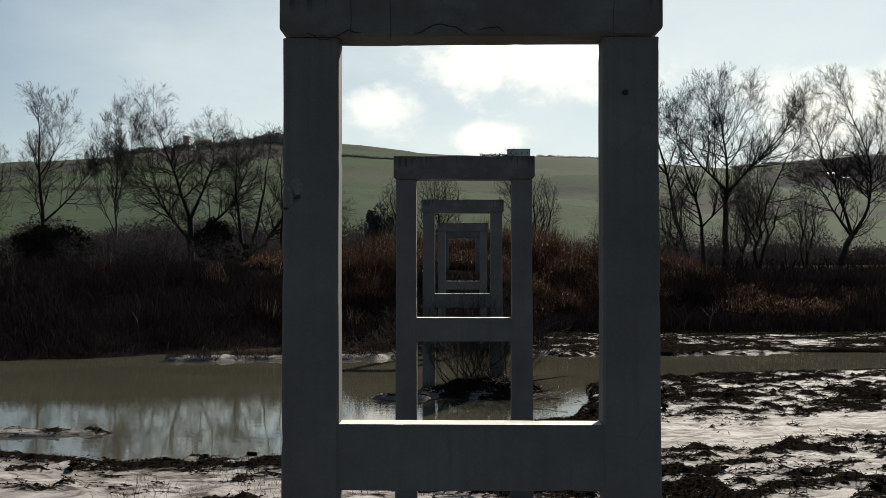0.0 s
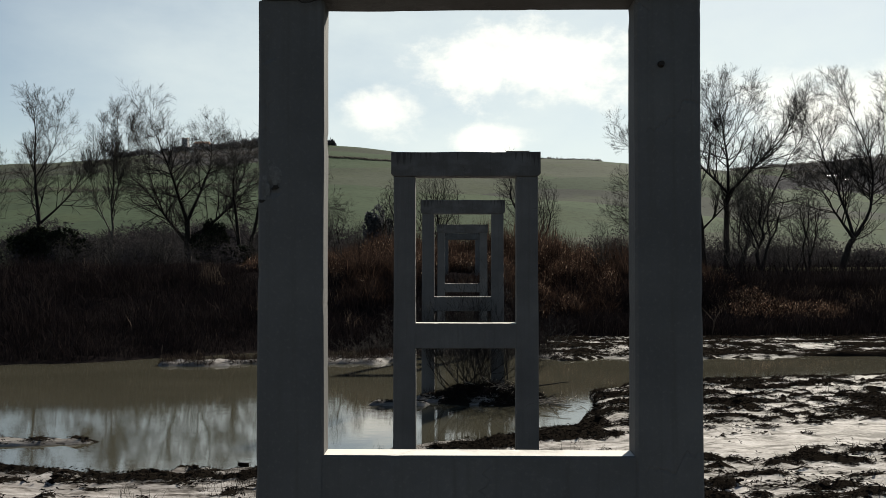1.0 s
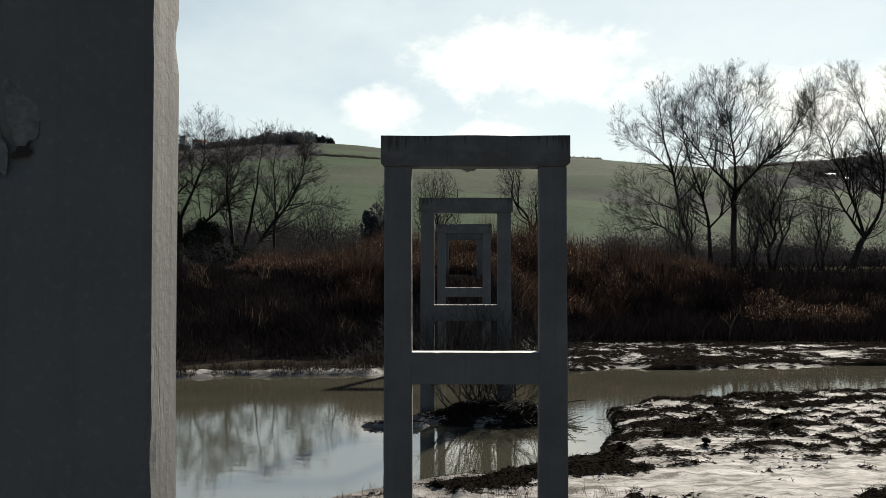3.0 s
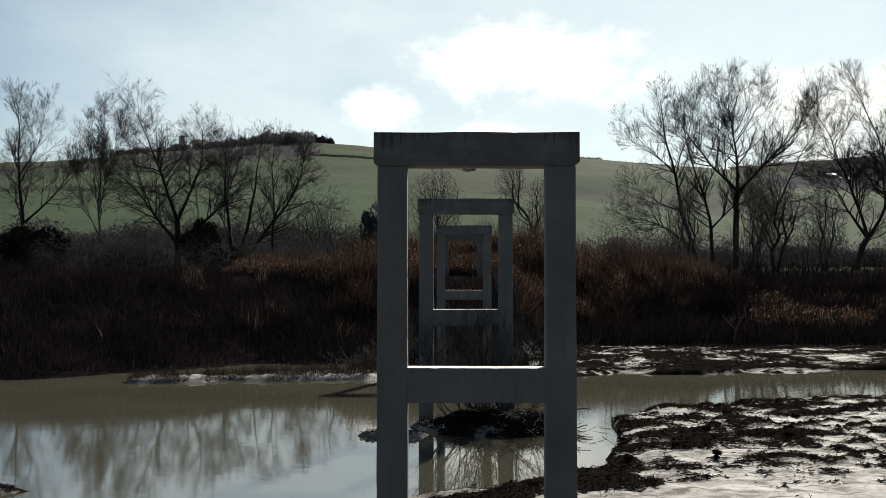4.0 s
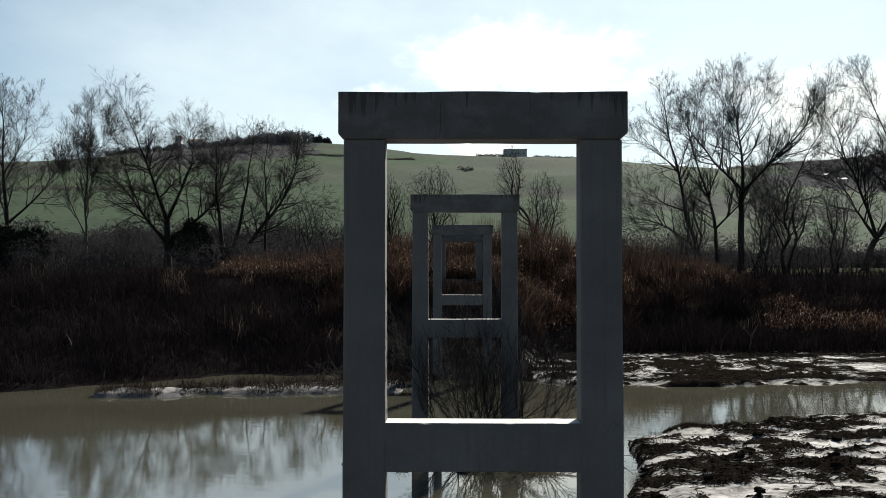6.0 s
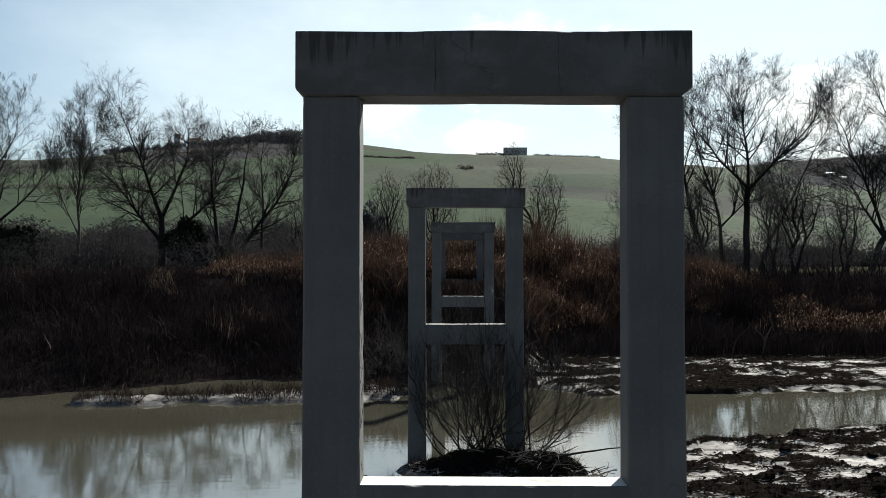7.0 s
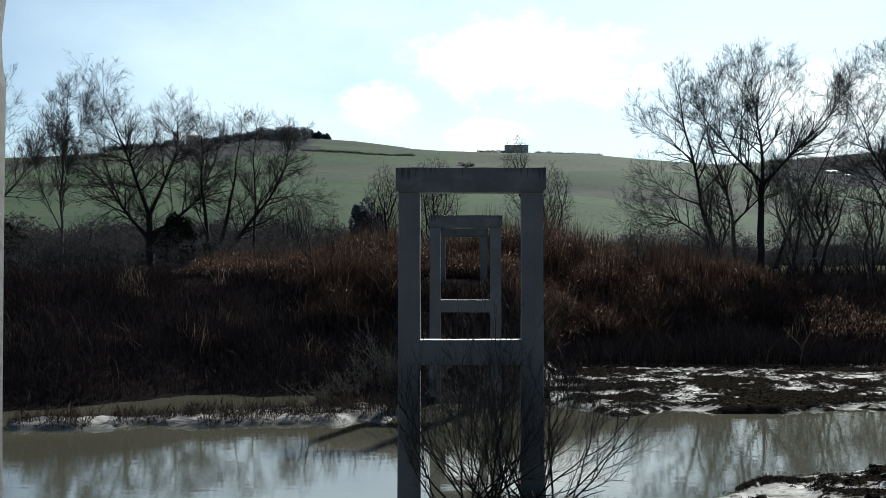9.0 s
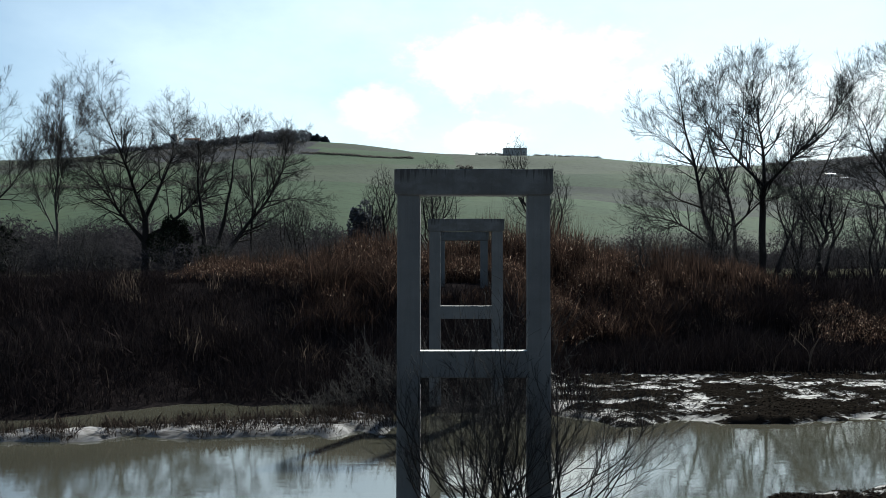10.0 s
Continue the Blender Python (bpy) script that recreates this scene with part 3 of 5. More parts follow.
# ---- bare trees ----
def limb(rnd, outs, p, way, length, r, level, cfg):
    """One branch and all that grows from it."""
    deep = cfg["deep"]
    n = (7, 6, 4, 3, 2, 1)[level]
    pts, radii, ways = [p.copy()], [r], [way.copy()]
    d = way.copy()
    end = cfg["tip"] if level >= deep else max(r * 0.47, cfg["tip"])
    for k in range(n):
        wob = Vector((rnd.gauss(0, 1), rnd.gauss(0, 1), rnd.gauss(0, 0.6))) * cfg["wander"] * (1, 1, 1.2, 1.5, 1.7, 1.7)[level]
        d = (d + wob + Vector((0, 0, cfg["up"] * (0.3, 0.75, 0.6, 0.3, 0.2, 0.2)[level]))).normalized()
        p = p + d * (length / n)
        pts.append(p.copy())
        radii.append(r + (end - r) * (k + 1) / n)
        ways.append(d.copy())
    tube(outs[0 if level < 2 else 1], pts, radii, (7, 5, 4, 3, 3, 3)[min(level, 5)])
    if level >= deep:
        return
    kids = cfg["kids"][min(level, len(cfg["kids"]) - 1)]
    start = (cfg["first"], cfg["bare"], 0.35, 0.25, 0.2, 0.2)[level]
    for k in range(kids):
        f = start + (1 - start) * (k + rnd.random() * 0.8) / kids
        i = min(int(f * n), n - 1)
        q = pts[i].lerp(pts[i + 1], f * n - i)
        rr = radii[i] + (radii[i + 1] - radii[i]) * (f * n - i)
        axis = ways[i + 1].orthogonal()
        axis.rotate(Matrix.Rotation(rnd.random() * 6.283, 3, ways[i + 1]))
        w = ways[i + 1].copy()
        w.rotate(Matrix.Rotation(radians(rnd.uniform(*cfg["angle"])), 3, axis))
        ln = length * rnd.uniform(*cfg["ratio"]) * (1.15 - 0.55 * f)
        limb(rnd, outs, q, w, ln, max(rr * (rnd.uniform(0.55, 0.78) if level < 2 else rnd.uniform(0.42, 0.6)), cfg["tip"]), level + 1, cfg)
    # the branch goes on in two finer ones
    for s in (-1, 1):
        w = ways[-1].copy()
        axis = w.orthogonal()
        axis.rotate(Matrix.Rotation(rnd.random() * 6.283, 3, w))
        w.rotate(Matrix.Rotation(radians(rnd.uniform(12, 30)), 3, axis))
        limb(rnd, outs, pts[-1], w, length * rnd.uniform(0.5, 0.72), end, level + 1, cfg)


def bare_tree(place, stems, seed, label, deep=4, tip=0.012, up=0.10, wander=0.10, kids=(4, 5, 5, 4), angle=(28, 58), ratio=(0.45, 0.75), first=0.35, bare=0.3, bark=None, name="bare_tree", category="tree", group="bare trees on the bank", twig=None):
    """stems: (dx, dy, lean x, lean y, length, radius) of each trunk that leaves the ground."""
    rnd = random.Random(seed)
    top = thing(name, place, label, category, group)
    outs = (([], []), ([], []))
    cfg = {"deep": deep, "tip": tip, "up": up, "wander": wander, "kids": kids, "angle": angle, "ratio": ratio, "first": first, "bare": bare}
    for dx, dy, lx, ly, length, r in stems:
        limb(rnd, outs, Vector((dx, dy, -0.4)), Vector((lx, ly, 1)).normalized(), length, r, 0, cfg)
    for nm, (v, f), mat in (("trunk", outs[0], bark or BARK), ("crown", outs[1], twig or TWIG)):
        under(mesh_object(nm, v, f, mat, None, True), top)
    return top


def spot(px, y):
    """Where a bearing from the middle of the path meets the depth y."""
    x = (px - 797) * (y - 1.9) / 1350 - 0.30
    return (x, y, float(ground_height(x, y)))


def resample(line, n):
    """n + 1 even places along a bent line."""
    q = np.array(line, dtype=float)
    run = np.concatenate([[0], np.cumsum(np.linalg.norm(np.diff(q, axis=0), axis=1))])
    f = np.linspace(0, run[-1], n + 1)
    return np.stack([np.interp(f, run, q[:, k]) for k in range(3)], 1), run[-1]


def tubes(lines, radii, sides):
    """Tapering tubes along many lines of one length: lines (n, k, 3), radii (n, k)."""
    n, k = radii.shape
    d = np.gradient(lines, axis=1)
    d /= np.maximum(np.linalg.norm(d, axis=2), 1e-6)[..., None]
    u = np.cross(d, np.array([0.31, 0.95, 0.05]))
    u /= np.maximum(np.linalg.norm(u, axis=2), 1e-6)[..., None]
    w = np.cross(d, u)
    g = 2 * np.pi * np.arange(sides) / sides
    v = lines[:, :, None] + (u[:, :, None] * np.cos(g)[:, None] + w[:, :, None] * np.sin(g)[:, None]) * radii[:, :, None, None]
    i = np.arange(n * k * sides).reshape(n, k, sides)
    f = np.stack([i[:, :-1], np.roll(i, -1, 2)[:, :-1], np.roll(i, -1, 2)[:, 1:], i[:, 1:]], -1).reshape(-1, 4)
    return v.reshape(-1, 3), f


def sprout(rng, lines, radii, lengths, per, start, angle, ratio, lift, wobble, k, tip, thick):
    """Side branches along each of the lines, thinner and shorter towards its end; k: their joints."""
    n, m = radii.shape
    count = rng.poisson(per) if isinstance(per, np.ndarray) else np.full(n, per)
    who = np.repeat(np.arange(n), count)
    t = len(who)
    f = start + (1 - start) * rng.random(t) ** 0.85
    p = f * (m - 1)
    i = np.minimum(p.astype(int), m - 2)
    a = (p - i)[:, None]
    root = lines[who, i] * (1 - a) + lines[who, i + 1] * a
    r = radii[who, i] * (1 - a[:, 0]) + radii[who, i + 1] * a[:, 0]
    d = lines[who, i + 1] - lines[who, i]
    d /= np.maximum(np.linalg.norm(d, axis=1), 1e-6)[:, None]
    side = np.cross(d, rng.normal(0, 1, (t, 3)))
    side /= np.maximum(np.linalg.norm(side, axis=1), 1e-6)[:, None]
    w = np.radians(rng.uniform(*angle, t))[:, None]
    d = d * np.cos(w) + side * np.sin(w)
    ln = lengths[who] * rng.uniform(*ratio, t) * (1.12 - 0.62 * f)
    out = [root]
    for j in range(k):
        d = d + rng.normal(0, wobble, (t, 3)) + np.array([0, 0, lift / k])
        d /= np.linalg.norm(d, axis=1)[:, None]
        out.append(out[-1] + d * (ln / k)[:, None])
    r0 = np.maximum(np.minimum(r * thick, 0.015 * ln + tip), tip)
    return np.stack(out, 1), r0[:, None] * (1 - 0.72 * np.linspace(0, 1, k + 1)), ln


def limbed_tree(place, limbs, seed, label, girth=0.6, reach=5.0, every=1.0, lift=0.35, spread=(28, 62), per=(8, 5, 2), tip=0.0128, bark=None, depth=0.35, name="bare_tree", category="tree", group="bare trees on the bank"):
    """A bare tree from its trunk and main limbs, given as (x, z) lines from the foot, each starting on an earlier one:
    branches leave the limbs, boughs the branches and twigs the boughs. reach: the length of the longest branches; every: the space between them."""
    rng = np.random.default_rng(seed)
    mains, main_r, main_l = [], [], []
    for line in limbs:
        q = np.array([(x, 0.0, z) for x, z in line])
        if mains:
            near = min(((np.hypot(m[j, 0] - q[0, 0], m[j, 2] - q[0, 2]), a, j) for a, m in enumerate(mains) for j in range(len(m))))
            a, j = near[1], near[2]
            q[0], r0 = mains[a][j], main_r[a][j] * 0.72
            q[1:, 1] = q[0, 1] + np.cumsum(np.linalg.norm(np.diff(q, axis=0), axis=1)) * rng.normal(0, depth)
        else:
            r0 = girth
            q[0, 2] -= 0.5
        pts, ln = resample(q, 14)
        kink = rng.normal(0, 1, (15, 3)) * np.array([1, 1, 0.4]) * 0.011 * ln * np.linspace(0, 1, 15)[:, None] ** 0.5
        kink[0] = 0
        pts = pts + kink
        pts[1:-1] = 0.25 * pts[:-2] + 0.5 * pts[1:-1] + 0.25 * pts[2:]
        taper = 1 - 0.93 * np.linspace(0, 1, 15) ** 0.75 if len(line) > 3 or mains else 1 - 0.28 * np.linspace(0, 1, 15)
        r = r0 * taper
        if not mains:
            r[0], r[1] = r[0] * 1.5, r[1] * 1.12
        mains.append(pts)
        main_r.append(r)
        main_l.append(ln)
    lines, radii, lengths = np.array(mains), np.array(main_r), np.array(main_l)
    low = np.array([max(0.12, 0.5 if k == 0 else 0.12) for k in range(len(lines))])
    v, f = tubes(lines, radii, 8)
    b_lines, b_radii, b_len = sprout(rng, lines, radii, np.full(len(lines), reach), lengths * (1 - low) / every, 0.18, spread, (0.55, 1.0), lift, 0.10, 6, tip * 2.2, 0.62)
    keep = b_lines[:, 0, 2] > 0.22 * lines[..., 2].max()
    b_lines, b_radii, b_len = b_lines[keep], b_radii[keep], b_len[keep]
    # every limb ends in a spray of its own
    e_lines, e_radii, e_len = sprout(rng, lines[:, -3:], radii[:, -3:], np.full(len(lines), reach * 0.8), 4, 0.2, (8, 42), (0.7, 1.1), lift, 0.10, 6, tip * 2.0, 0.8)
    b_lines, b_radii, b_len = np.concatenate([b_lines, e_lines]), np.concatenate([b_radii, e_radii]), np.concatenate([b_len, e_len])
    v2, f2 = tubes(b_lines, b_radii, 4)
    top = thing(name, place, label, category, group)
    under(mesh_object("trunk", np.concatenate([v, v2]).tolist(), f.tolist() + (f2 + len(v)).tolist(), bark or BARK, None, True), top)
    c_lines, c_radii, c_len = sprout(rng, b_lines, b_radii, b_len, per[0], 0.15, (25, 60), (0.38, 0.72), lift * 0.8, 0.14, 4, tip * 1.3, 0.7)
    d_lines, d_radii, d_len = sprout(rng, c_lines, c_radii, c_len, per[1], 0.12, (20, 52), (0.42, 0.80), lift * 0.7, 0.17, 2, tip, 0.75)
    t_lines, t_radii, t_len = sprout(rng, d_lines, d_radii, d_len, per[2], 0.2, (18, 48), (0.45, 0.90), lift * 0.5, 0.2, 1, tip * 0.9, 0.9)
    vs, fs, base = [], [], 0
    for lines, radii in ((c_lines, c_radii), (d_lines, d_radii), (t_lines, t_radii)):
        v, f = tubes(lines, radii, 3)
        vs.append(v)
        fs.append(f + base)
        base += len(v)
    under(mesh_object("crown", np.concatenate(vs).tolist(), np.concatenate(fs).tolist(), TWIG, None, True), top)
    return top



def segments(a, b, ra, rb, sides):
    """Tapering bars from points a to b, all in one go: (verts, faces)."""
    d = b - a
    d /= np.maximum(np.linalg.norm(d, axis=1), 1e-6)[:, None]
    ref = np.where((np.abs(d[:, 2]) > 0.9)[:, None], np.array([[1.0, 0, 0]]), np.array([[0, 0, 1.0]]))
    u = np.cross(d, ref)
    u /= np.linalg.norm(u, axis=1)[:, None]
    w = np.cross(d, u)
    n = len(a)
    ring = [u * math.cos(6.2832 * k / sides) + w * math.sin(6.2832 * k / sides) for k in range(sides)]
    v = np.stack([a + q * ra[:, None] for q in ring] + [b + q * rb[:, None] for q in ring], 1).reshape(-1, 3)
    f = np.array([[k, (k + 1) % sides, sides + (k + 1) % sides, sides + k] for k in range(sides)])
    return v, ((np.arange(n) * 2 * sides)[:, None, None] + f[None]).reshape(-1, 4)


def spanning_tree(pts, up, aims, balance):
    """Join the aims to the stem, each by the cheapest way: near to a branch, and not far from the foot."""
    run = [0.0]
    for i in range(1, len(pts)):
        run.append(run[up[i]] + float(np.linalg.norm(pts[i] - pts[up[i]])))
    cost = np.full(len(aims), 1e9)
    near = np.zeros(len(aims), int)

    def offer(p, length, k):
        v = aims - p
        d = np.sqrt((v * v).sum(1)) + 0.9 * np.maximum(-v[:, 2], 0) + balance * length
        better = d < cost
        cost[better] = d[better]
        near[better] = k

    used = np.zeros(len(aims), bool)
    for k in range(len(pts)):
        offer(pts[k], run[k], k)
    for turn in range(len(aims)):
        cost[used] = 2e9
        i = int(cost.argmin())
        used[i] = True
        up.append(int(near[i]))
        pts.append(aims[i])
        run.append(run[near[i]] + float(np.linalg.norm(aims[i] - pts[near[i]])))
        offer(aims[i], run[-1], len(pts) - 1)


def grown_tree(place, crowns, seed, label, trunk=3.0, lean=(0.0, 0.0), n=1700, size=1.0, tip=0.0112, twigs=3, twig=(0.3, 0.75), power=1.97, bark=None, name="bare_tree", category="tree", group="bare trees on the bank", stems=1, balance=0.24, droop=0.0):
    """A bare tree whose limbs, branches and twigs grow in turn into its crown. crowns: (centre, radii) of the lumps that the crown fills, from the foot of the tree; size scales the branch steps."""
    rng = np.random.default_rng(seed)
    vol = np.array([r[0] * r[1] * r[2] for c, r in crowns])

    def aims(count, out):
        got = []
        for (c, r), k in zip(crowns, np.maximum((count * vol / vol.sum()).astype(int), 4)):
            d = rng.normal(0, 1, (k, 3))
            d /= np.linalg.norm(d, axis=1)[:, None]
            g = np.arctan2(d[:, 1], d[:, 0]) * 1.4
            edge = 0.78 + 0.7 * np.abs(fractal(g + seed * 3.1, d[:, 2] * 2.2 + seed, 2)) + 0.12 * rng.random(k) ** 2
            got.append(np.array(c) + d * (rng.random((k, 1)) ** out) * edge[:, None] * np.array(r))
        got = np.concatenate(got)
        return got[got[:, 2] > min(trunk * 0.8, 3.2)]

    pts, up = [np.array([0.0, 0.0, -0.5])], [-1]
    k = max(2, int((trunk + 0.5) / (0.45 * size)))
    for s in range(stems):
        way = np.array([lean[0] + (s - (stems - 1) / 2) * 0.5, lean[1] + rng.normal(0, 0.08) * (stems > 1), 1.0])
        tall = (trunk + 0.5) * rng.uniform(0.8, 1.15)
        bend = rng.normal(0, 0.08, 2)
        for j in range(1, k + 1):
            up.append(len(pts) - 1 if j > 1 else 0)
            f = j / k
            pts.append(pts[0] + way * tall * f + np.array([bend[0] * f * (1 - f), bend[1] * f * (1 - f), 0]) * trunk + np.array([*rng.normal(0, 0.025 * size, 2), 0]))
    spanning_tree(pts, up, aims(n, 0.42), balance)
    pts, up = np.array(pts), np.array(up)
    kids = np.bincount(up[up >= 0], minlength=len(pts))
    leaves = np.where(kids == 0, 1.0, 0.0)
    for i in range(len(pts) - 1, 0, -1):
        leaves[up[i]] += leaves[i]
    heavy = np.zeros(len(pts), int)
    for i in range(1, len(pts)):
        if heavy[up[i]] == 0 or leaves[i] > leaves[heavy[up[i]]]:
            heavy[up[i]] = i
    fixed = (leaves < 4) | (heavy == 0)
    fixed[0] = True
    free = np.nonzero(~fixed)[0]
    for turn in range(5):
        pts[free] = 0.4 * pts[free] + 0.3 * pts[up[free]] + 0.3 * pts[heavy[free]]
    rad = tip * np.maximum(leaves, 1) ** (1 / power) * (1 - 0.3 * leaves / leaves[0])
    top = thing(name, place, label, category, group)
    thick = leaves > 16
    thick[0] = True
    # the trunk and limbs: one ring of corners at every node, joined along each branch
    ring, verts, faces = {}, [], []
    sides = 6
    turnv = {0: np.array([1.0, 0, 0])}
    for i in np.nonzero(thick)[0]:
        j = up[i]
        d = pts[i] - pts[j] if j >= 0 else np.array([0, 0, 1.0])
        d = d / np.linalg.norm(d)
        u = turnv[j if j >= 0 else 0]
        u = u - d * (u @ d)
        u = u / max(np.linalg.norm(u), 1e-6)
        turnv[i] = u
        w = np.cross(d, u)
        flare = 1.0 + 0.5 * math.exp(-max(pts[i][2], 0) * 2.2)
        ring[i] = len(verts)
        for q in range(sides):
            g = 2 * math.pi * q / sides
            verts.append((pts[i] + (u * math.cos(g) + w * math.sin(g)) * rad[i] * flare * (1 + 0.1 * math.sin(3 * g + i))).tolist())
        if j >= 0:
            for q in range(sides):
                e = (q + 1) % sides
                faces.append((ring[j] + q, ring[j] + e, ring[i] + e, ring[i] + q))
    under(mesh_object("trunk", verts, faces, bark or BARK, None, True), top)
    pick = np.nonzero(~thick)[0]
    v, f = segments(pts[up[pick]], pts[pick], np.minimum(rad[up[pick]], rad[pick] * 1.2), rad[pick], 3)
    out = np.repeat(np.nonzero(leaves < 3)[0], twigs)
    m = len(out)
    d = pts[out] - pts[np.maximum(up[out], 0)]
    d = d / np.maximum(np.linalg.norm(d, axis=1), 1e-6)[:, None] + rng.normal(0, 0.5, (m, 3)) + np.array([0, 0, 0.25 - droop])
    d /= np.linalg.norm(d, axis=1)[:, None]
    end = pts[out] + d * rng.uniform(*twig, (m, 1)) * size
    side = np.cross(d, rng.normal(0, 1, (m, 3)))
    side /= np.maximum(np.linalg.norm(side, axis=1), 1e-6)[:, None]
    other = np.cross(d, side)
    r = tip * 0.85
    v2 = np.stack([pts[out] + side * r, pts[out] - side * r * 0.5 + other * r * 0.87, pts[out] - side * r * 0.5 - other * r * 0.87, end], 1).reshape(-1, 3)
    b = (np.arange(m) * 4)[:, None, None] + len(v)
    f2 = (b + np.array([[0, 1, 3], [1, 2, 3], [2, 0, 3]])[None]).reshape(-1, 3)
    under(mesh_object("crown", v.tolist() + v2.tolist(), f.tolist() + f2.tolist(), TWIG, None, True), top)
    return top


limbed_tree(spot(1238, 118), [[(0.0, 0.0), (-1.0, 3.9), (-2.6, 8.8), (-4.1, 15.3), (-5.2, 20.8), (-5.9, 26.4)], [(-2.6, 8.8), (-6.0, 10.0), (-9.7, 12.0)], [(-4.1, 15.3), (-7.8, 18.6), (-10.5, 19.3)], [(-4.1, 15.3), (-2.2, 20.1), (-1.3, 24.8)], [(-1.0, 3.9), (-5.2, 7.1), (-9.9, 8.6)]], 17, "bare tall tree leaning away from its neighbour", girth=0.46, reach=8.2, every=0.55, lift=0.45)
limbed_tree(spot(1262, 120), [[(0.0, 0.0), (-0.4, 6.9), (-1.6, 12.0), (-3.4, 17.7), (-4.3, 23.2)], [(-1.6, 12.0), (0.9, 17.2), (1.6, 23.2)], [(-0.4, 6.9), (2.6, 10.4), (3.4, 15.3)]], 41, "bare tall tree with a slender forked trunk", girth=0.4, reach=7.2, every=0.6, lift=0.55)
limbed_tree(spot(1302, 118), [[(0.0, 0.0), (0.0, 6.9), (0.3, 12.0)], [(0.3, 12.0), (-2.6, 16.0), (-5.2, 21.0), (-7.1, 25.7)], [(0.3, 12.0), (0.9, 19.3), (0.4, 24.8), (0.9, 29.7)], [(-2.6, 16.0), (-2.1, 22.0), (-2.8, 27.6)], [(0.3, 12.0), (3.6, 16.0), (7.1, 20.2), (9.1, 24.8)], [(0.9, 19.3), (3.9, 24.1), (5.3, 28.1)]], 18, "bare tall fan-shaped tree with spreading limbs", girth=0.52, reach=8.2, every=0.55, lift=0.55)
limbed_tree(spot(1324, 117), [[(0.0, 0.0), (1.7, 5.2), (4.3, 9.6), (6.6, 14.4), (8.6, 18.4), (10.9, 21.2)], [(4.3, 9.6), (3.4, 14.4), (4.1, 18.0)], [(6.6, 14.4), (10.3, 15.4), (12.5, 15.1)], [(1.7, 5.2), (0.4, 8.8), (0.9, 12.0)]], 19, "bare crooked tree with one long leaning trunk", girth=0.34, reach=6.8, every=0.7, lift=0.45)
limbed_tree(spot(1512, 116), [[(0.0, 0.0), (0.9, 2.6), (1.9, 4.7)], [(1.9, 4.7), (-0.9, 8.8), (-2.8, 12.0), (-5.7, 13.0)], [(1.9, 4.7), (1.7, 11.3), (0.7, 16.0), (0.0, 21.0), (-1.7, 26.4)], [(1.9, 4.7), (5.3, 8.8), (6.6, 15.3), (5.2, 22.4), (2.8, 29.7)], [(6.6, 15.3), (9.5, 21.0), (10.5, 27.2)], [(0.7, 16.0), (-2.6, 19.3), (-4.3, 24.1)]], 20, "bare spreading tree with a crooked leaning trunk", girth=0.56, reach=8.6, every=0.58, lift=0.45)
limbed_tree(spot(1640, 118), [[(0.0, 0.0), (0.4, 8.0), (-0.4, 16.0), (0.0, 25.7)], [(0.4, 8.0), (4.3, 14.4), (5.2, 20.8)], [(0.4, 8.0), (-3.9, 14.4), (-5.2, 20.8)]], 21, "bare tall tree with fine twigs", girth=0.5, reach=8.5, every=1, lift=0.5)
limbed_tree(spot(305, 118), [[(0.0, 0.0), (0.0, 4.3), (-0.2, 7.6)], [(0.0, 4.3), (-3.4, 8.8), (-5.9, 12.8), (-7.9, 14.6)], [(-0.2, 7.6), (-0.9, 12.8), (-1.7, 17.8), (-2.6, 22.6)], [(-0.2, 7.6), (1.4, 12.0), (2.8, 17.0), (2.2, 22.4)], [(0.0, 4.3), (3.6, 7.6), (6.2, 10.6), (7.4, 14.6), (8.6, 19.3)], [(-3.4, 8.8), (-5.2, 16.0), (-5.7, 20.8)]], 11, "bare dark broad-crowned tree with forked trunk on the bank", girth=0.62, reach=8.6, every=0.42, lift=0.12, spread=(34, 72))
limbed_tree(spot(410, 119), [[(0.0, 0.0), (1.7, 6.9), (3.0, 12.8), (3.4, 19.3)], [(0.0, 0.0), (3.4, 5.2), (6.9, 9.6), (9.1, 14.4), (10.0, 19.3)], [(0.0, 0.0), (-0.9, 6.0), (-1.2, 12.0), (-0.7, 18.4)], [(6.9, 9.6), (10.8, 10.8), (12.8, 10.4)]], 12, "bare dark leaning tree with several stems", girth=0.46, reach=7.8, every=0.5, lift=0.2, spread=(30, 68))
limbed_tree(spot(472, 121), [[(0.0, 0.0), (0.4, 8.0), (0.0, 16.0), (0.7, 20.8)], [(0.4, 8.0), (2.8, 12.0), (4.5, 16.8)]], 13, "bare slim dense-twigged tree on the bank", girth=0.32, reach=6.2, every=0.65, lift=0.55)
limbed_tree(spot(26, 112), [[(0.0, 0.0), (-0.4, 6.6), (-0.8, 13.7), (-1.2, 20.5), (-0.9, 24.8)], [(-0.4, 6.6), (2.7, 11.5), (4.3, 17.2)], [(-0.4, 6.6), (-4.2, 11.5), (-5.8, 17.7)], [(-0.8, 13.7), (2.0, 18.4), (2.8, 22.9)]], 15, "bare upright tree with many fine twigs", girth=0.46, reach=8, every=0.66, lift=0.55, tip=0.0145)
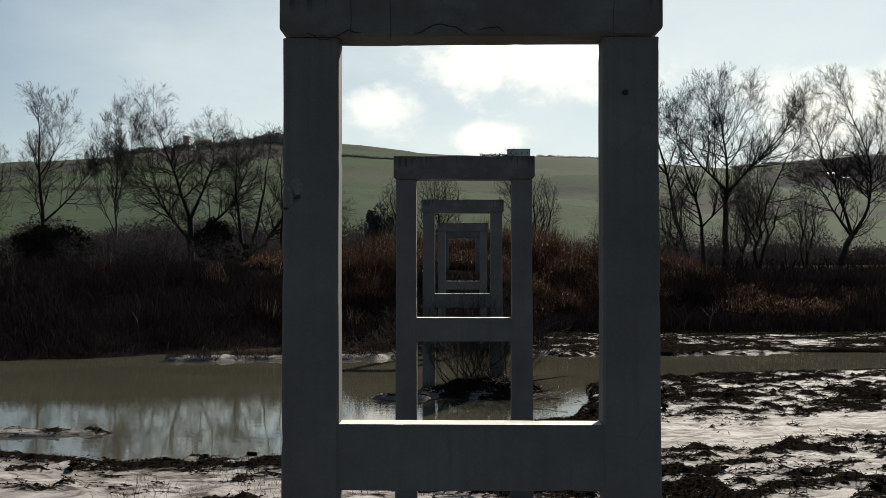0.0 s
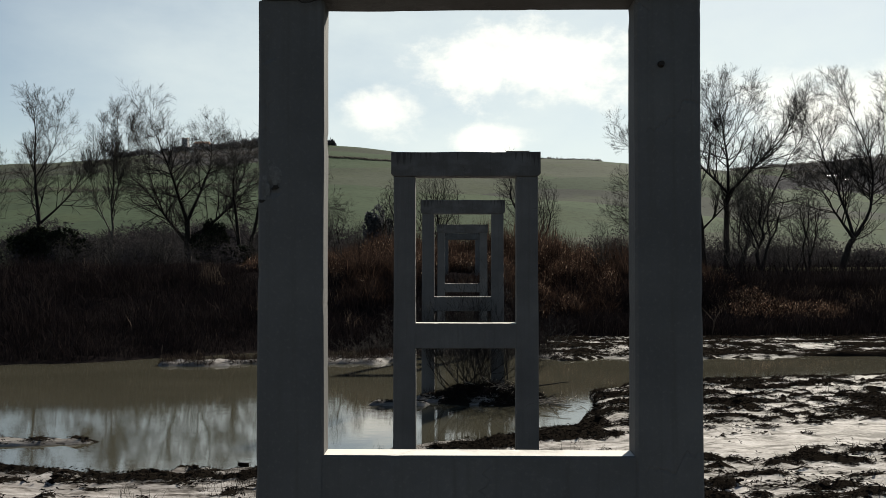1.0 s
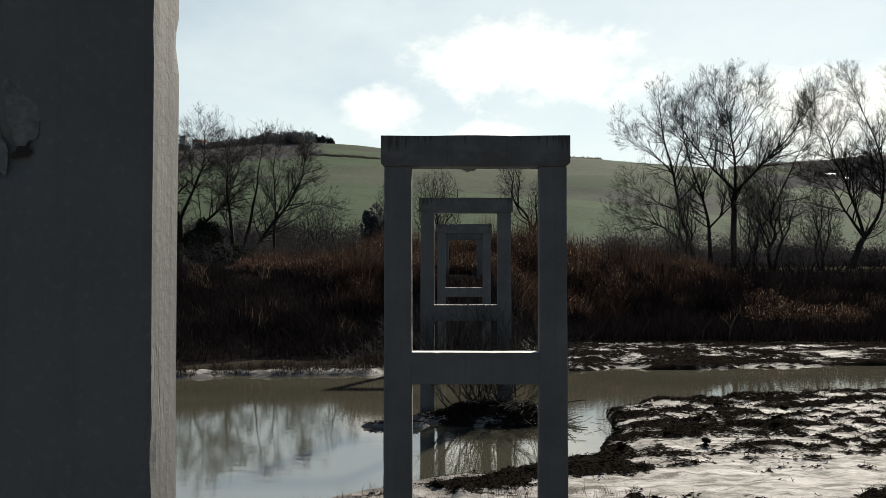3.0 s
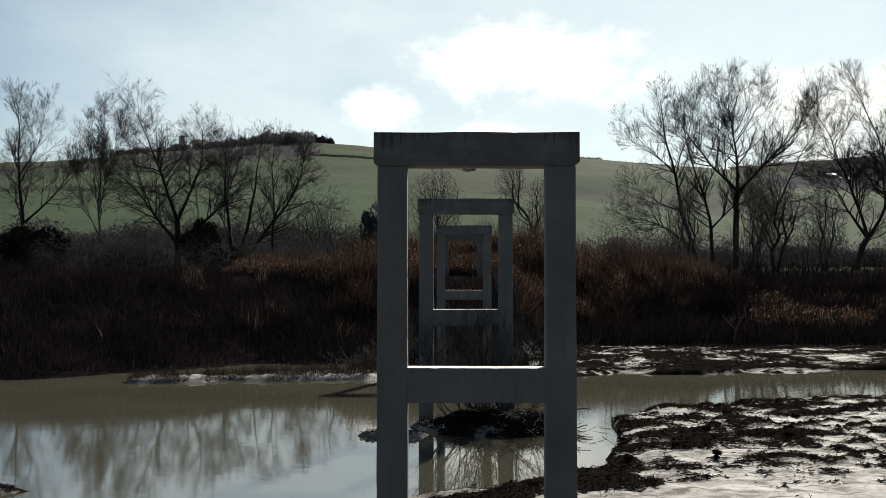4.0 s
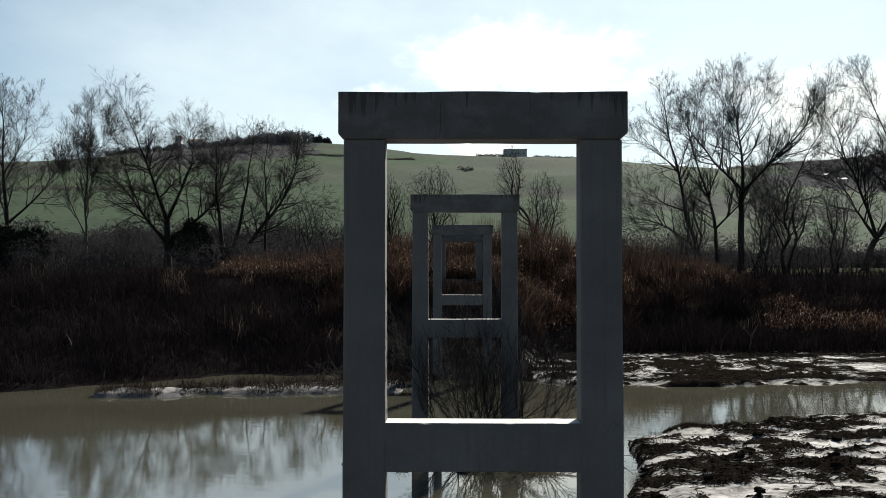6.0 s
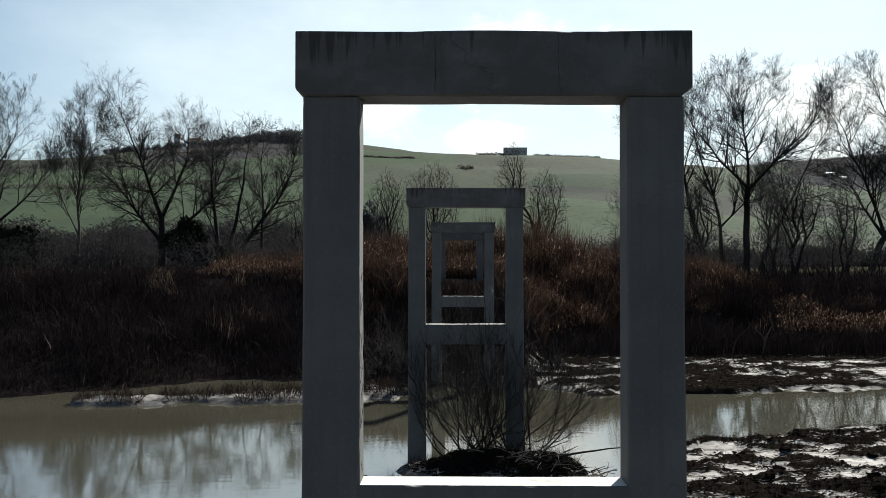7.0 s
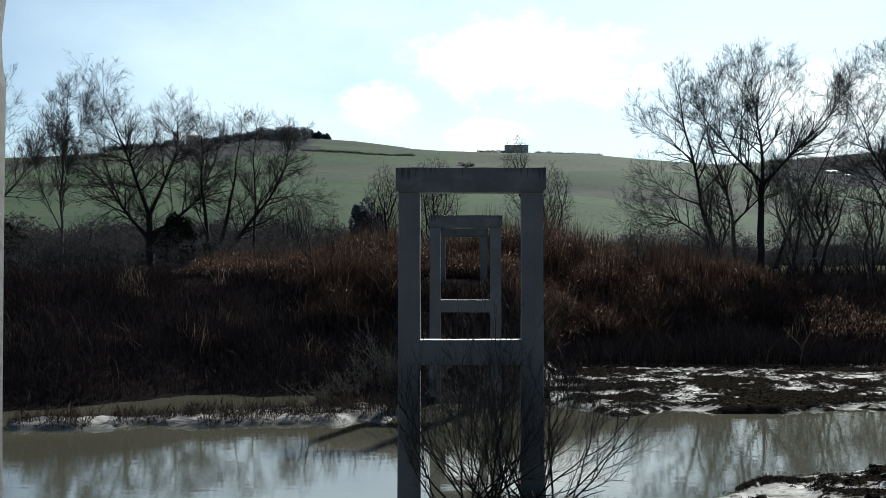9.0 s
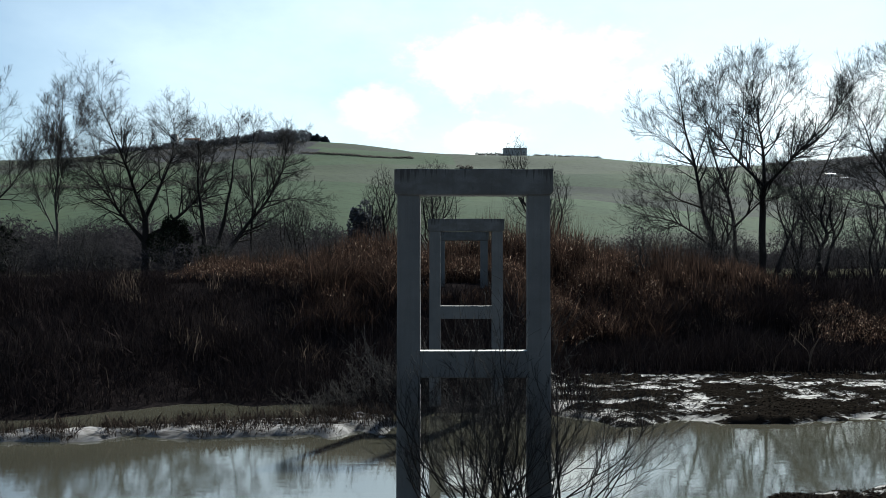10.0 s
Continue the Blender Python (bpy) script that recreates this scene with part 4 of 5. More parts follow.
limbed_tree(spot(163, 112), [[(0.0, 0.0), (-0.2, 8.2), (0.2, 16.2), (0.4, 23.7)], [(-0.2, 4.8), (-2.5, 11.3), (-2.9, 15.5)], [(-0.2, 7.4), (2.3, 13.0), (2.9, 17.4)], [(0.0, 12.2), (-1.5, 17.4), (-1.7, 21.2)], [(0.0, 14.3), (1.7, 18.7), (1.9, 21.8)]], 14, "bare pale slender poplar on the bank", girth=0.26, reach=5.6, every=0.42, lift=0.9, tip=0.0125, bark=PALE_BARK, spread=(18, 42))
grown_tree(spot(-120, 86), [((0, 0, 11), (5, 4, 7))], 16, "bare dark tree at the field edge", trunk=3.0, n=2900)
grown_tree(spot(1376, 84), [((0, 0, 6.6), (3.0, 2.8, 4.4))], 19, "bare dense twiggy tree on the bank", trunk=1.6, stems=2, n=2400)
grown_tree(spot(768, 118), [((0, 0, 9.4), (4.6, 4, 6.8))], 22, "bare twiggy tree beyond the reeds", trunk=2.4, stems=2, n=3400)
grown_tree(spot(690, 112), [((0, 0, 8.2), (3.0, 3, 6))], 23, "bare small tree beyond the reeds", trunk=2.0, n=2300)
grown_tree(spot(918, 112), [((-1.2, 0, 12.4), (2.4, 2.4, 6.2)), ((3.6, 0, 8.6), (3.4, 3, 5.6))], 24, "bare forked tree beyond the reeds", trunk=2.6, n=3100)
for k, (px, y, z, w, h) in enumerate(((1215, 86, 5.6, 2.6, 4.0), (1345, 90, 6.6, 2.4, 4.6), (1462, 88, 5.6, 2.8, 4.2), (545, 96, 5.4, 2.4, 4.0))):
    grown_tree(spot(px, y), [((0, 0, z), (w, w * 0.9, h))], 440 + k, "bare thin young tree between larger trees", trunk=1.6, stems=2, n=1400)
small = dict(size=0.45, tip=0.005)
grown_tree(spot(575, 66), [((0, 0, 3.6), (1.3, 1.2, 2.5))], 25, "bare sapling clump beside the reeds", trunk=0.9, stems=2, n=900, **small)
grown_tree(spot(616, 66), [((0, 0, 3.1), (0.9, 0.9, 2.1))], 35, "bare sapling beside the reeds", trunk=0.9, n=600, **small)
grown_tree(spot(1080, 67), [((0, 0, 3.6), (1.2, 1.1, 2.7))], 26, "bare sapling clump beside the reeds", trunk=0.9, stems=2, n=900, **small)
grown_tree(spot(240, 69), [((0, 0, 2.9), (2.2, 1.5, 2.4))], 27, "bare brown shrub with upright stems", trunk=0.6, stems=4, n=1200, **small)
grown_tree(spot(1190, 73), [((0, 0, 2.8), (2.4, 1.5, 2.3))], 29, "bare dark shrub beside the reeds", trunk=0.6, stems=4, n=1200, **small)
grown_tree(spot(1440, 73), [((0, 0, 2.6), (2.8, 1.5, 2.2))], 30, "bare dark shrub under the tall trees", trunk=0.6, stems=4, n=1200, **small)
for k, (px, y, w, h) in enumerate(((60, 78, 2.2, 3.6), (130, 74, 1.8, 3.4), (205, 76, 2.0, 4.0), (275, 74, 2.2, 3.2), (430, 76, 2.0, 3.6), (455, 72, 1.6, 2.8), (545, 82, 2.2, 3.4), (1215, 78, 2.4, 3.4), (1400, 78, 2.6, 3.8),
        (1165, 84, 2.6, 4.6), (1250, 90, 2.8, 5.2), (1335, 86, 2.4, 5.0), (1430, 88, 3.0, 4.6), (1490, 78, 2.4, 3.6), (1560, 84, 3.0, 4.4), (1120, 96, 2.6, 4.6),
        (45, 98, 3.0, 5.0), (150, 96, 2.8, 5.0), (245, 100, 3.0, 5.4), (350, 98, 2.8, 5.0), (430, 102, 3.2, 5.6), (520, 98, 2.8, 5.0), (600, 104, 3.4, 5.4))):
    grown_tree(spot(px, y), [((0, 0, h * 0.55), (w, 1.5, h * 0.5))], 400 + k, "bare brown thicket shrub under the bank trees", trunk=0.5, stems=4, n=760, **small)
grown_tree(spot(1330, 72), [((0, 0, 3.0), (3.2, 1.8, 2.6))], 36, "bare dark shrub under the tall trees", trunk=0.6, stems=4, n=1500, **small)
grown_tree(spot(1120, 70), [((0, 0, 2.4), (2.2, 1.5, 2.0))], 37, "bare dark shrub beside the reeds", trunk=0.6, stems=3, n=1000, **small)
grown_tree(spot(520, 70), [((0, 0, 2.2), (2.4, 1.5, 1.9))], 38, "bare brown shrub with upright stems", trunk=0.5, stems=4, n=1000, **small)
grown_tree(spot(130, 66), [((0, 0, 2.2), (2.6, 1.5, 1.9))], 39, "bare brown shrub with upright stems", trunk=0.5, stems=4, n=1000, **small)

# the willow bush on the islet
bare_tree((0.9, 28.9, WATER_Z + 0.4), [(random.Random(k).uniform(-1.3, 1.3), random.Random(k + 50).uniform(-0.5, 0.6), random.Random(k + 90).uniform(-1.35, 1.35), random.Random(k + 70).uniform(-0.5, 0.5), random.Random(k + 30).uniform(1.6, 3.0), 0.030) for k in range(24)], 31, "bare brown willow bush growing on the islet", deep=3, tip=0.004, up=0.12, kids=(4, 4, 3), angle=(18, 45), first=0.25, name="willow_bush", category="bush", group="bushes")
for k, (x, y, h) in enumerate(((-4.6, 43.6, 1.7), (-2.2, 44.4, 1.5), (0.4, 42.2, 1.3), (2.2, 42.8, 1.2))):
    r = random.Random(200 + k)
    bare_tree((x, y, float(ground_height(x, y))), [(r.uniform(-0.6, 0.6), r.uniform(-0.3, 0.3), r.uniform(-1, 1), r.uniform(-0.6, 0.3), h * r.uniform(0.7, 1.2), 0.03) for j in range(7)], 300 + k, "bare tangled bramble bush at the water's edge", deep=3, tip=0.006, up=0.05, wander=0.2, kids=(4, 4, 3), first=0.2, name="bramble_bush", category="bush", group="bushes", twig=DEADWOOD)


# ---- reeds, brush and debris ----
def strips(name, roots, heights, leans, width, mat, seed, segs=3, plume=0.0, label="", category="", droop=0.25):
    """Many thin bent blades in one mesh."""
    rng = np.random.default_rng(seed)
    n = len(roots)
    turn = rng.random(n) * 2 * np.pi
    side = np.stack([np.cos(turn), np.sin(turn), np.zeros(n)], 1)
    lean = rng.random(n) * 2 * np.pi
    bend = np.stack([np.cos(lean), np.sin(lean), np.zeros(n)], 1) * (leans * heights)[:, None]
    rows = []
    for k in range(segs + 1):
        f = k / segs
        w = width * (1 - 0.75 * f) * (0.7 + 0.6 * rng.random(n))
        if plume and k == segs - 1:
            w = np.where(rng.random(n) < plume, width * rng.uniform(2.0, 4.5, n), w)
        c = roots + np.array([0, 0, 1.0]) * (heights * f * (1 - droop * f * leans))[:, None] + bend * f * f
        rows.append(c - side * w[:, None] * 0.5)
        rows.append(c + side * w[:, None] * 0.5)
    v = np.stack(rows, 1).reshape(-1, 3)
    m = 2 * (segs + 1)
    base = (np.arange(n) * m)[:, None, None]
    quad = np.array([[2 * k, 2 * k + 1, 2 * k + 3, 2 * k + 2] for k in range(segs)])[None]
    f = (base + quad).reshape(-1, 4)
    ob = mesh_object(name, v.tolist(), f.tolist(), mat)
    return tagged(ob, label, category, kind="stuff") if label else ob


def scatter(seed, n, x0, x1, y0, y1, keep=None, clump=0.0):
    rng = np.random.default_rng(seed)
    x, y = rng.uniform(x0, x1, n), rng.uniform(y0, y1, n)
    if clump:
        ok = fractal(x * clump, y * clump, 3) + rng.uniform(-0.12, 0.12, n) > -0.02
        x, y = x[ok], y[ok]
    if keep is not None:
        ok = keep(x, y)
        x, y = x[ok], y[ok]
    return np.stack([x, y, ground_height(x, y) - 0.05], 1), rng


dry = lambda x, y: ground_height(x, y) > WATER_Z + 0.08
clear = lambda x, y: dry(x, y) & ~((np.abs(x) < 2.4) & (np.abs(y - 59.2) < 1.6)) & ~((np.abs(x) < 2.4) & (np.abs(y - 43.6) < 1.0)) & ((y > table(FAR_EDGE, x) - 1) | (y > 45))

def sloping(p):
    """Reeds stand lower towards the river and uneven in clumps."""
    return (0.30 + 0.70 * ease(p[:, 1], 61.0, 69.0)) * (0.80 + 0.45 * value_noise(p[:, 0] * 0.9 + 3, p[:, 1] * 0.7)) * (0.50 + 0.50 * ease(p[:, 0], -12, 2)) * (1 - 0.30 * ease(p[:, 0], 9.5, 11.8))


p, rng = scatter(41, 46000, -19, 25, 61.3, 74)
strips("reed_stand", p, rng.uniform(1.8, 5.0, len(p)) * (0.72 + 1.1 * fractal(p[:, 0] * 0.45, p[:, 1] * 0.45, 3) + 0.25) * (1 - 0.6 * ease(p[:, 0], 14, 25)) * sloping(p), rng.uniform(0.02, 0.30, len(p)), 0.018, STALK, 42, 2, 0.35, "tall dry orange-brown reeds with feathery plumes", "reeds")
p, rng = scatter(38, 95000, -19, 26, 61.0, 71.5, lambda x, y: (x < 14) | (value_noise(x * 0.8, y * 0.8) > 0.62))
p[:, 2] += rng.uniform(0.1, 3.9, len(p)) * (0.85 + 1.1 * fractal(p[:, 0] * 0.45, p[:, 1] * 0.45, 3)) * (1 - 0.65 * ease(p[:, 0], 14, 25)) * sloping(p)
strips("reed_leaves", p, rng.uniform(0.10, 0.34, len(p)), rng.uniform(0.3, 1.8, len(p)), 0.048, REED, 37, 2, 0.0, "dry curled straw-coloured leaves of the reeds", "reeds", 0.5)
p, rng = scatter(36, 30000, -9, 34, 56.5, 62.5, lambda x, y: clear(x, y) & ((x < 12) | (x > 22)) & (value_noise(x * 0.55 + 5, y * 0.55) > 0.60))
p[:, 2] += rng.uniform(0.05, 1.0, len(p)) ** 0.7 * 2.1 * value_noise(p[:, 0] * 0.55 + 5, p[:, 1] * 0.55)
strips("reed_leaves", p, rng.uniform(0.12, 0.36, len(p)), rng.uniform(0.3, 1.8, len(p)), 0.045, REED, 35, 2, 0.0, "dry curled leaves in loose clumps above the mud", "reeds", 0.5)
p, rng = scatter(39, 21000, -9, 13, 53.5, 62.5, lambda x, y: clear(x, y) & ((x < 6) | (y > 57.5)))
strips("reed_stand", p, rng.uniform(1.0, 2.8, len(p)) * (0.6 + 0.6 * value_noise(p[:, 0] * 0.35, p[:, 1] * 0.35)) * np.where(np.abs(p[:, 0]) < 3.0, 0.4, 1.0) * ease(p[:, 1], 50, 58) * (0.35 + 1.1 * value_noise(p[:, 0] * 1.1 + 9, p[:, 1] * 1.1)), rng.uniform(0.15, 1.0, len(p)), 0.018, STALK, 40, 2, 0.25, "dry brown reeds growing down the far bank", "reeds")
p, rng = scatter(43, 7000, 14, 45, 64, 76)
strips("reed_stand", p, rng.uniform(0.5, 1.6, len(p)), rng.uniform(0.1, 0.9, len(p)), 0.028, BRUSH, 44, 2, 0.15, "shorter dark dry reeds under bare trees", "reeds")
p, rng = scatter(45, 14000, -26, -12, 60, 74)
strips("reed_stand", p, rng.uniform(0.25, 0.9, len(p)), rng.uniform(0.1, 0.8, len(p)), 0.04, BRUSH, 46, 2, 0.2, "low brown reeds and weeds under bare trees", "reeds")
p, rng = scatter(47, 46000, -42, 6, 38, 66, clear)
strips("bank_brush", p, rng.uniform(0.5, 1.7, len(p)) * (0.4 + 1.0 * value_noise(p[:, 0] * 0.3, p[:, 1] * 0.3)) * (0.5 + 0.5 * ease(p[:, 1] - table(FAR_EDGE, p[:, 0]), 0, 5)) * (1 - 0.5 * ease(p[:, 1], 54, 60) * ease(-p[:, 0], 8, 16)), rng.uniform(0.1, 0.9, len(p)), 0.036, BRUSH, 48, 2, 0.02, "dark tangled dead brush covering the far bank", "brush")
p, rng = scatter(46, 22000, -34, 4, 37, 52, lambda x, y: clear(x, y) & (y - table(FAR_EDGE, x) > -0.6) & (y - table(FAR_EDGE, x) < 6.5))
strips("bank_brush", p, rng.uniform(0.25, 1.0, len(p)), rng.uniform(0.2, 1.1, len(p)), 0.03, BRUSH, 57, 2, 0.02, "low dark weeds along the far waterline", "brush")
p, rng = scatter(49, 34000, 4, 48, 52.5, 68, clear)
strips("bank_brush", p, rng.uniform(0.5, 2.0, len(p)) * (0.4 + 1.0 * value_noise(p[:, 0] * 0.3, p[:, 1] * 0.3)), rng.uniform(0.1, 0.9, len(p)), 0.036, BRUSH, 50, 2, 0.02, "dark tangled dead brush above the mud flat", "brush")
def tangles(name, seed, spots, radius, height, blades, mat, label, category, arch=(0.3, 1.3)):
    """Arching stems in lumps, thick below and loose above."""
    rng = np.random.default_rng(seed)
    q = np.array(spots)
    which = rng.integers(0, len(q), blades * len(q))
    size = rng.uniform(0.55, 1.25, len(q))[which]
    x = q[which, 0] + rng.normal(0, radius * 0.5, len(which)) * size
    y = q[which, 1] + rng.normal(0, radius * 0.4, len(which)) * size
    p = np.stack([x, y, ground_height(x, y) - 0.05], 1)
    ok = clear(x, y)
    return strips(name, p[ok], (height * size * rng.uniform(0.35, 1.1, len(which)))[ok], rng.uniform(*arch, len(which))[ok], 0.03, mat, seed + 1, 3, 0.0, label, category, 0.45)


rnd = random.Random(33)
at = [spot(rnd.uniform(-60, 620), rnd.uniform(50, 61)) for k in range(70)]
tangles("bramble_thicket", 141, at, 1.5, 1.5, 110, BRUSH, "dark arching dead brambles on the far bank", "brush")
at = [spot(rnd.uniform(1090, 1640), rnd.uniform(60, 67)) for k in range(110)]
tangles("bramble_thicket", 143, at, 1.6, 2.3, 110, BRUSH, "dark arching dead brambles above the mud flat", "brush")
at = [spot(rnd.uniform(1300, 1640), rnd.uniform(59, 66)) for k in range(80)] + [spot(rnd.uniform(60, 640), rnd.uniform(50, 60)) for k in range(16)] + [spot(rnd.uniform(960, 1230), rnd.uniform(60, 63)) for k in range(8)]
tangles("straw_tuft", 145, at, 0.8, 1.3, 40, STRAW, "bleached straw-coloured grass tufts among brambles", "grass", (0.1, 0.8))
p, rng = scatter(51, 52000, -17, -2, 36, 45, lambda x, y: (ground_height(x, y) > WATER_Z + 0.03) & (y < table(FAR_EDGE, x) - 0.5) & (fractal(x * 1.3, y * 1.3, 3) > -0.12))
strips("spit_weeds", p, (0.08 + 0.6 * rng.random(len(p)) ** 2.0) * ease(p[:, 1] - 37.7 - 0.16 * (p[:, 0] + 16) + 1.5 * fractal(p[:, 0] * 0.9, p[:, 1] * 0.9, 3), -0.6, 0.9), rng.uniform(0.1, 0.9, len(p)), 0.02, DRYWEED, 52, 3, 0.1, "thin brown weeds on the silt spit", "weeds")


def litter(name, seed, n, region, label, size=(0.03, 0.15), cut=0.02):
    """Flood debris lying on the silt: flat twigs and tufts in drifts."""
    x0, x1, y0, y1 = region
    rng = np.random.default_rng(seed)
    x, y = rng.uniform(x0, x1, n), rng.uniform(y0, y1, n)
    ok = (drift(x, y) + rng.normal(0, 0.018, n) > cut) & (ground_height(x, y) > WATER_Z + 0.1)
    x, y = x[ok], y[ok]
    p = np.stack([x, y, ground_height(x, y)], 1)
    m = len(p)
    ln = rng.uniform(*size, m) * (0.6 + rng.random(m))
    a = rng.normal(0.15, 0.4, m) + np.where(rng.random(m) < 0.12, 1.5, 0)
    way = np.stack([np.cos(a), np.sin(a), rng.normal(0.05, 0.16, m)], 1) * ln[:, None]
    up = np.array([0, 0, 1.0])
    w = rng.uniform(0.004, 0.012, m)
    h = rng.uniform(0.006, 0.035, m)
    sidev = np.stack([-np.sin(a), np.cos(a), np.zeros(m)], 1) * w[:, None]
    q = p + up * (h * 0.4)[:, None]
    v = np.stack([q - way / 2 - sidev, q - way / 2 + sidev, q + way / 2 + sidev, q + way / 2 - sidev, q + up * h[:, None]], 1).reshape(-1, 3)
    b = (np.arange(m) * 5)[:, None, None]
    f = (b + np.array([[0, 1, 4], [1, 2, 4], [2, 3, 4], [3, 0, 4]])[None]).reshape(-1, 3)
    return tagged(mesh_object(name, v.tolist(), f.tolist(), DEBRIS), label, "debris", kind="stuff")


litter("flood_litter", 61, 130000, (-16, 18, -6, 34), "dark flood debris strewn in drifts over pale silt", cut=-0.02)
litter("flood_litter", 62, 22000, (2.5, 30, 39.5, 54), "dark flood debris on the far mud flat", cut=-0.09)
litter("flood_litter", 64, 1300, (-4.4, -0.6, 26.3, 28.2), "thin twigs scattered over a pale silt bar", (0.05, 0.2), -1.0)
litter("flood_litter", 63, 8000, (-2.2, 4.8, 26.2, 30.5), "dark twigs and leaves heaped on the islet", cut=-0.3)


p, rng = scatter(53, 5000, 3.5, 20, 28, 36, lambda x, y: dry(x, y) & (np.abs(y - table(NEAR_EDGE, x)) < 2.2) & (y < 37))
strips("bank_weeds", p, rng.uniform(0.1, 0.55, len(p)) * (value_noise(p[:, 0] * 1.2, p[:, 1] * 1.2) > 0.55), rng.uniform(0.1, 0.8, len(p)), 0.012, DEBRIS, 54, 3, 0.0, "thin dark weed tufts along the edge of the silt", "weeds")
p, rng = scatter(55, 4000, -8, 4, 12, 20, dry)
strips("bank_weeds", p, rng.uniform(0.08, 0.4, len(p)) * (value_noise(p[:, 0] * 0.9, p[:, 1] * 0.9) > 0.5), rng.uniform(0.1, 0.8, len(p)), 0.012, DEBRIS, 56, 3, 0.0, "thin dark weed tufts on the near bank", "weeds")


p, rng = scatter(57, 60000, -12, 18, 6, 36, lambda x, y: (drift(x, y) > 0.02) & dry(x, y))
strips("root_tufts", p, rng.uniform(0.04, 0.17, len(p)) * (0.4 + 1.2 * value_noise(p[:, 0] * 1.6, p[:, 1] * 1.6)) + 0.05, rng.uniform(0.3, 1.6, len(p)), 0.02, DEBRIS, 58, 2, 0.0, "black matted roots and stubble on the silt", "debris")


def clod(place, size, seed):
    """A lump of dark mud bound with roots."""
    rnd = random.Random(seed)
    bm = bmesh.new()
    bmesh.ops.create_icosphere(bm, subdivisions=2, radius=1)
    for v in bm.verts:
        n = noise.noise(v.co * 1.7 + Vector((seed, 0, 0))) + 0.5 * noise.noise(v.co * 4.1 + Vector((0, seed, 0)))
        v.co *= 1 + 0.85 * n + 0.35 * noise.noise(v.co * 9.0)
        v.co.x *= size * 1.5
        v.co.y *= size
        v.co.z *= size * 0.75
    me = bpy.data.meshes.new("mud_clod")
    bm.to_mesh(me)
    bm.free()
    me.materials.append(WET)
    ob = new("mud_clod", me)
    ob.location = place
    ob.rotation_euler.z = rnd.uniform(-0.6, 0.6)
    return tagged(ob, "dark rooty clod of mud on the silt", "mud clod", "mud clods on the bank")


rnd = random.Random(21)
count = 0
while count < 90:
    x, y = rnd.uniform(-13, 18), rnd.uniform(6, 36)
    if float(ground_height(x, y)) > WATER_Z + 0.08 and float(drift(x, y)) > 0.02 and not (abs(x) < 2.4 and abs(y - 12.3) < 1.5) and (x > 2.5 or y < 24):
        clod((x, y, float(ground_height(x, y)) + 0.02), rnd.uniform(0.04, 0.11), 500 + count)
        count += 1


p, rng = scatter(59, 8000, -2.0, 4.6, 26.4, 30.4, lambda x, y: ground_height(x, y) > WATER_Z + 0.16)
strips("islet_tangle", p, rng.uniform(0.08, 0.42, len(p)) * (0.3 + 1.3 * value_noise(p[:, 0] * 1.3, p[:, 1] * 1.3)), rng.uniform(0.3, 1.7, len(p)), 0.014, DEBRIS, 60, 3, 0.0, "dark tangled dead stems on the islet", "brush")


# ---- driftwood on the islet ----
def driftwood(place, length, r, heading, tilt, seed, label):
    rnd = random.Random(seed)
    out = ([], [])
    d = Vector((math.cos(heading), math.sin(heading), tilt)).normalized()
    p = Vector((0, 0, 0))
    pts = [p.copy()]
    for k in range(6):
        d = (d + Vector((rnd.gauss(0, 0.12), rnd.gauss(0, 0.12), rnd.gauss(0, 0.06)))).normalized()
        p = p + d * length / 6
        pts.append(p.copy())
    tube(out, pts, [r * (1 - 0.1 * k) for k in range(7)], 7)
    ob = mesh_object("driftwood", out[0], out[1], DRIFT if seed % 3 == 0 else BARK, None, True)
    ob.location = place
    return tagged(ob, label, "driftwood", "driftwood on the islet")


rnd = random.Random(9)
for k in range(170):
    x, y = rnd.gauss(2.5, 1.0), rnd.gauss(27.5, 0.5)
    driftwood((x, y, max(float(ground_height(x, y)), WATER_Z) + rnd.uniform(0.02, 0.25)), rnd.uniform(0.2, 0.65), rnd.uniform(0.006, 0.018), rnd.uniform(0, 6.28), rnd.uniform(-0.1, 0.6), k, "stranded driftwood stick on the islet")
for k in range(10):
    x, y = rnd.uniform(2.8, 4.0), rnd.uniform(26.4, 28.0)
    driftwood((x, y, max(float(ground_height(x, y)), WATER_Z) + 0.05), rnd.uniform(0.5, 1.3), rnd.uniform(0.018, 0.036), rnd.choice((-1, 1)) * rnd.uniform(0.1, 1.4), rnd.uniform(-0.05, 0.40), 3 * k, "bleached broken branch sticking out of the islet")
driftwood((2.6, 27.9, WATER_Z + 0.50), 2.1, 0.04, 0.05, 0.16, 4, "dark stranded branch reaching over the water")


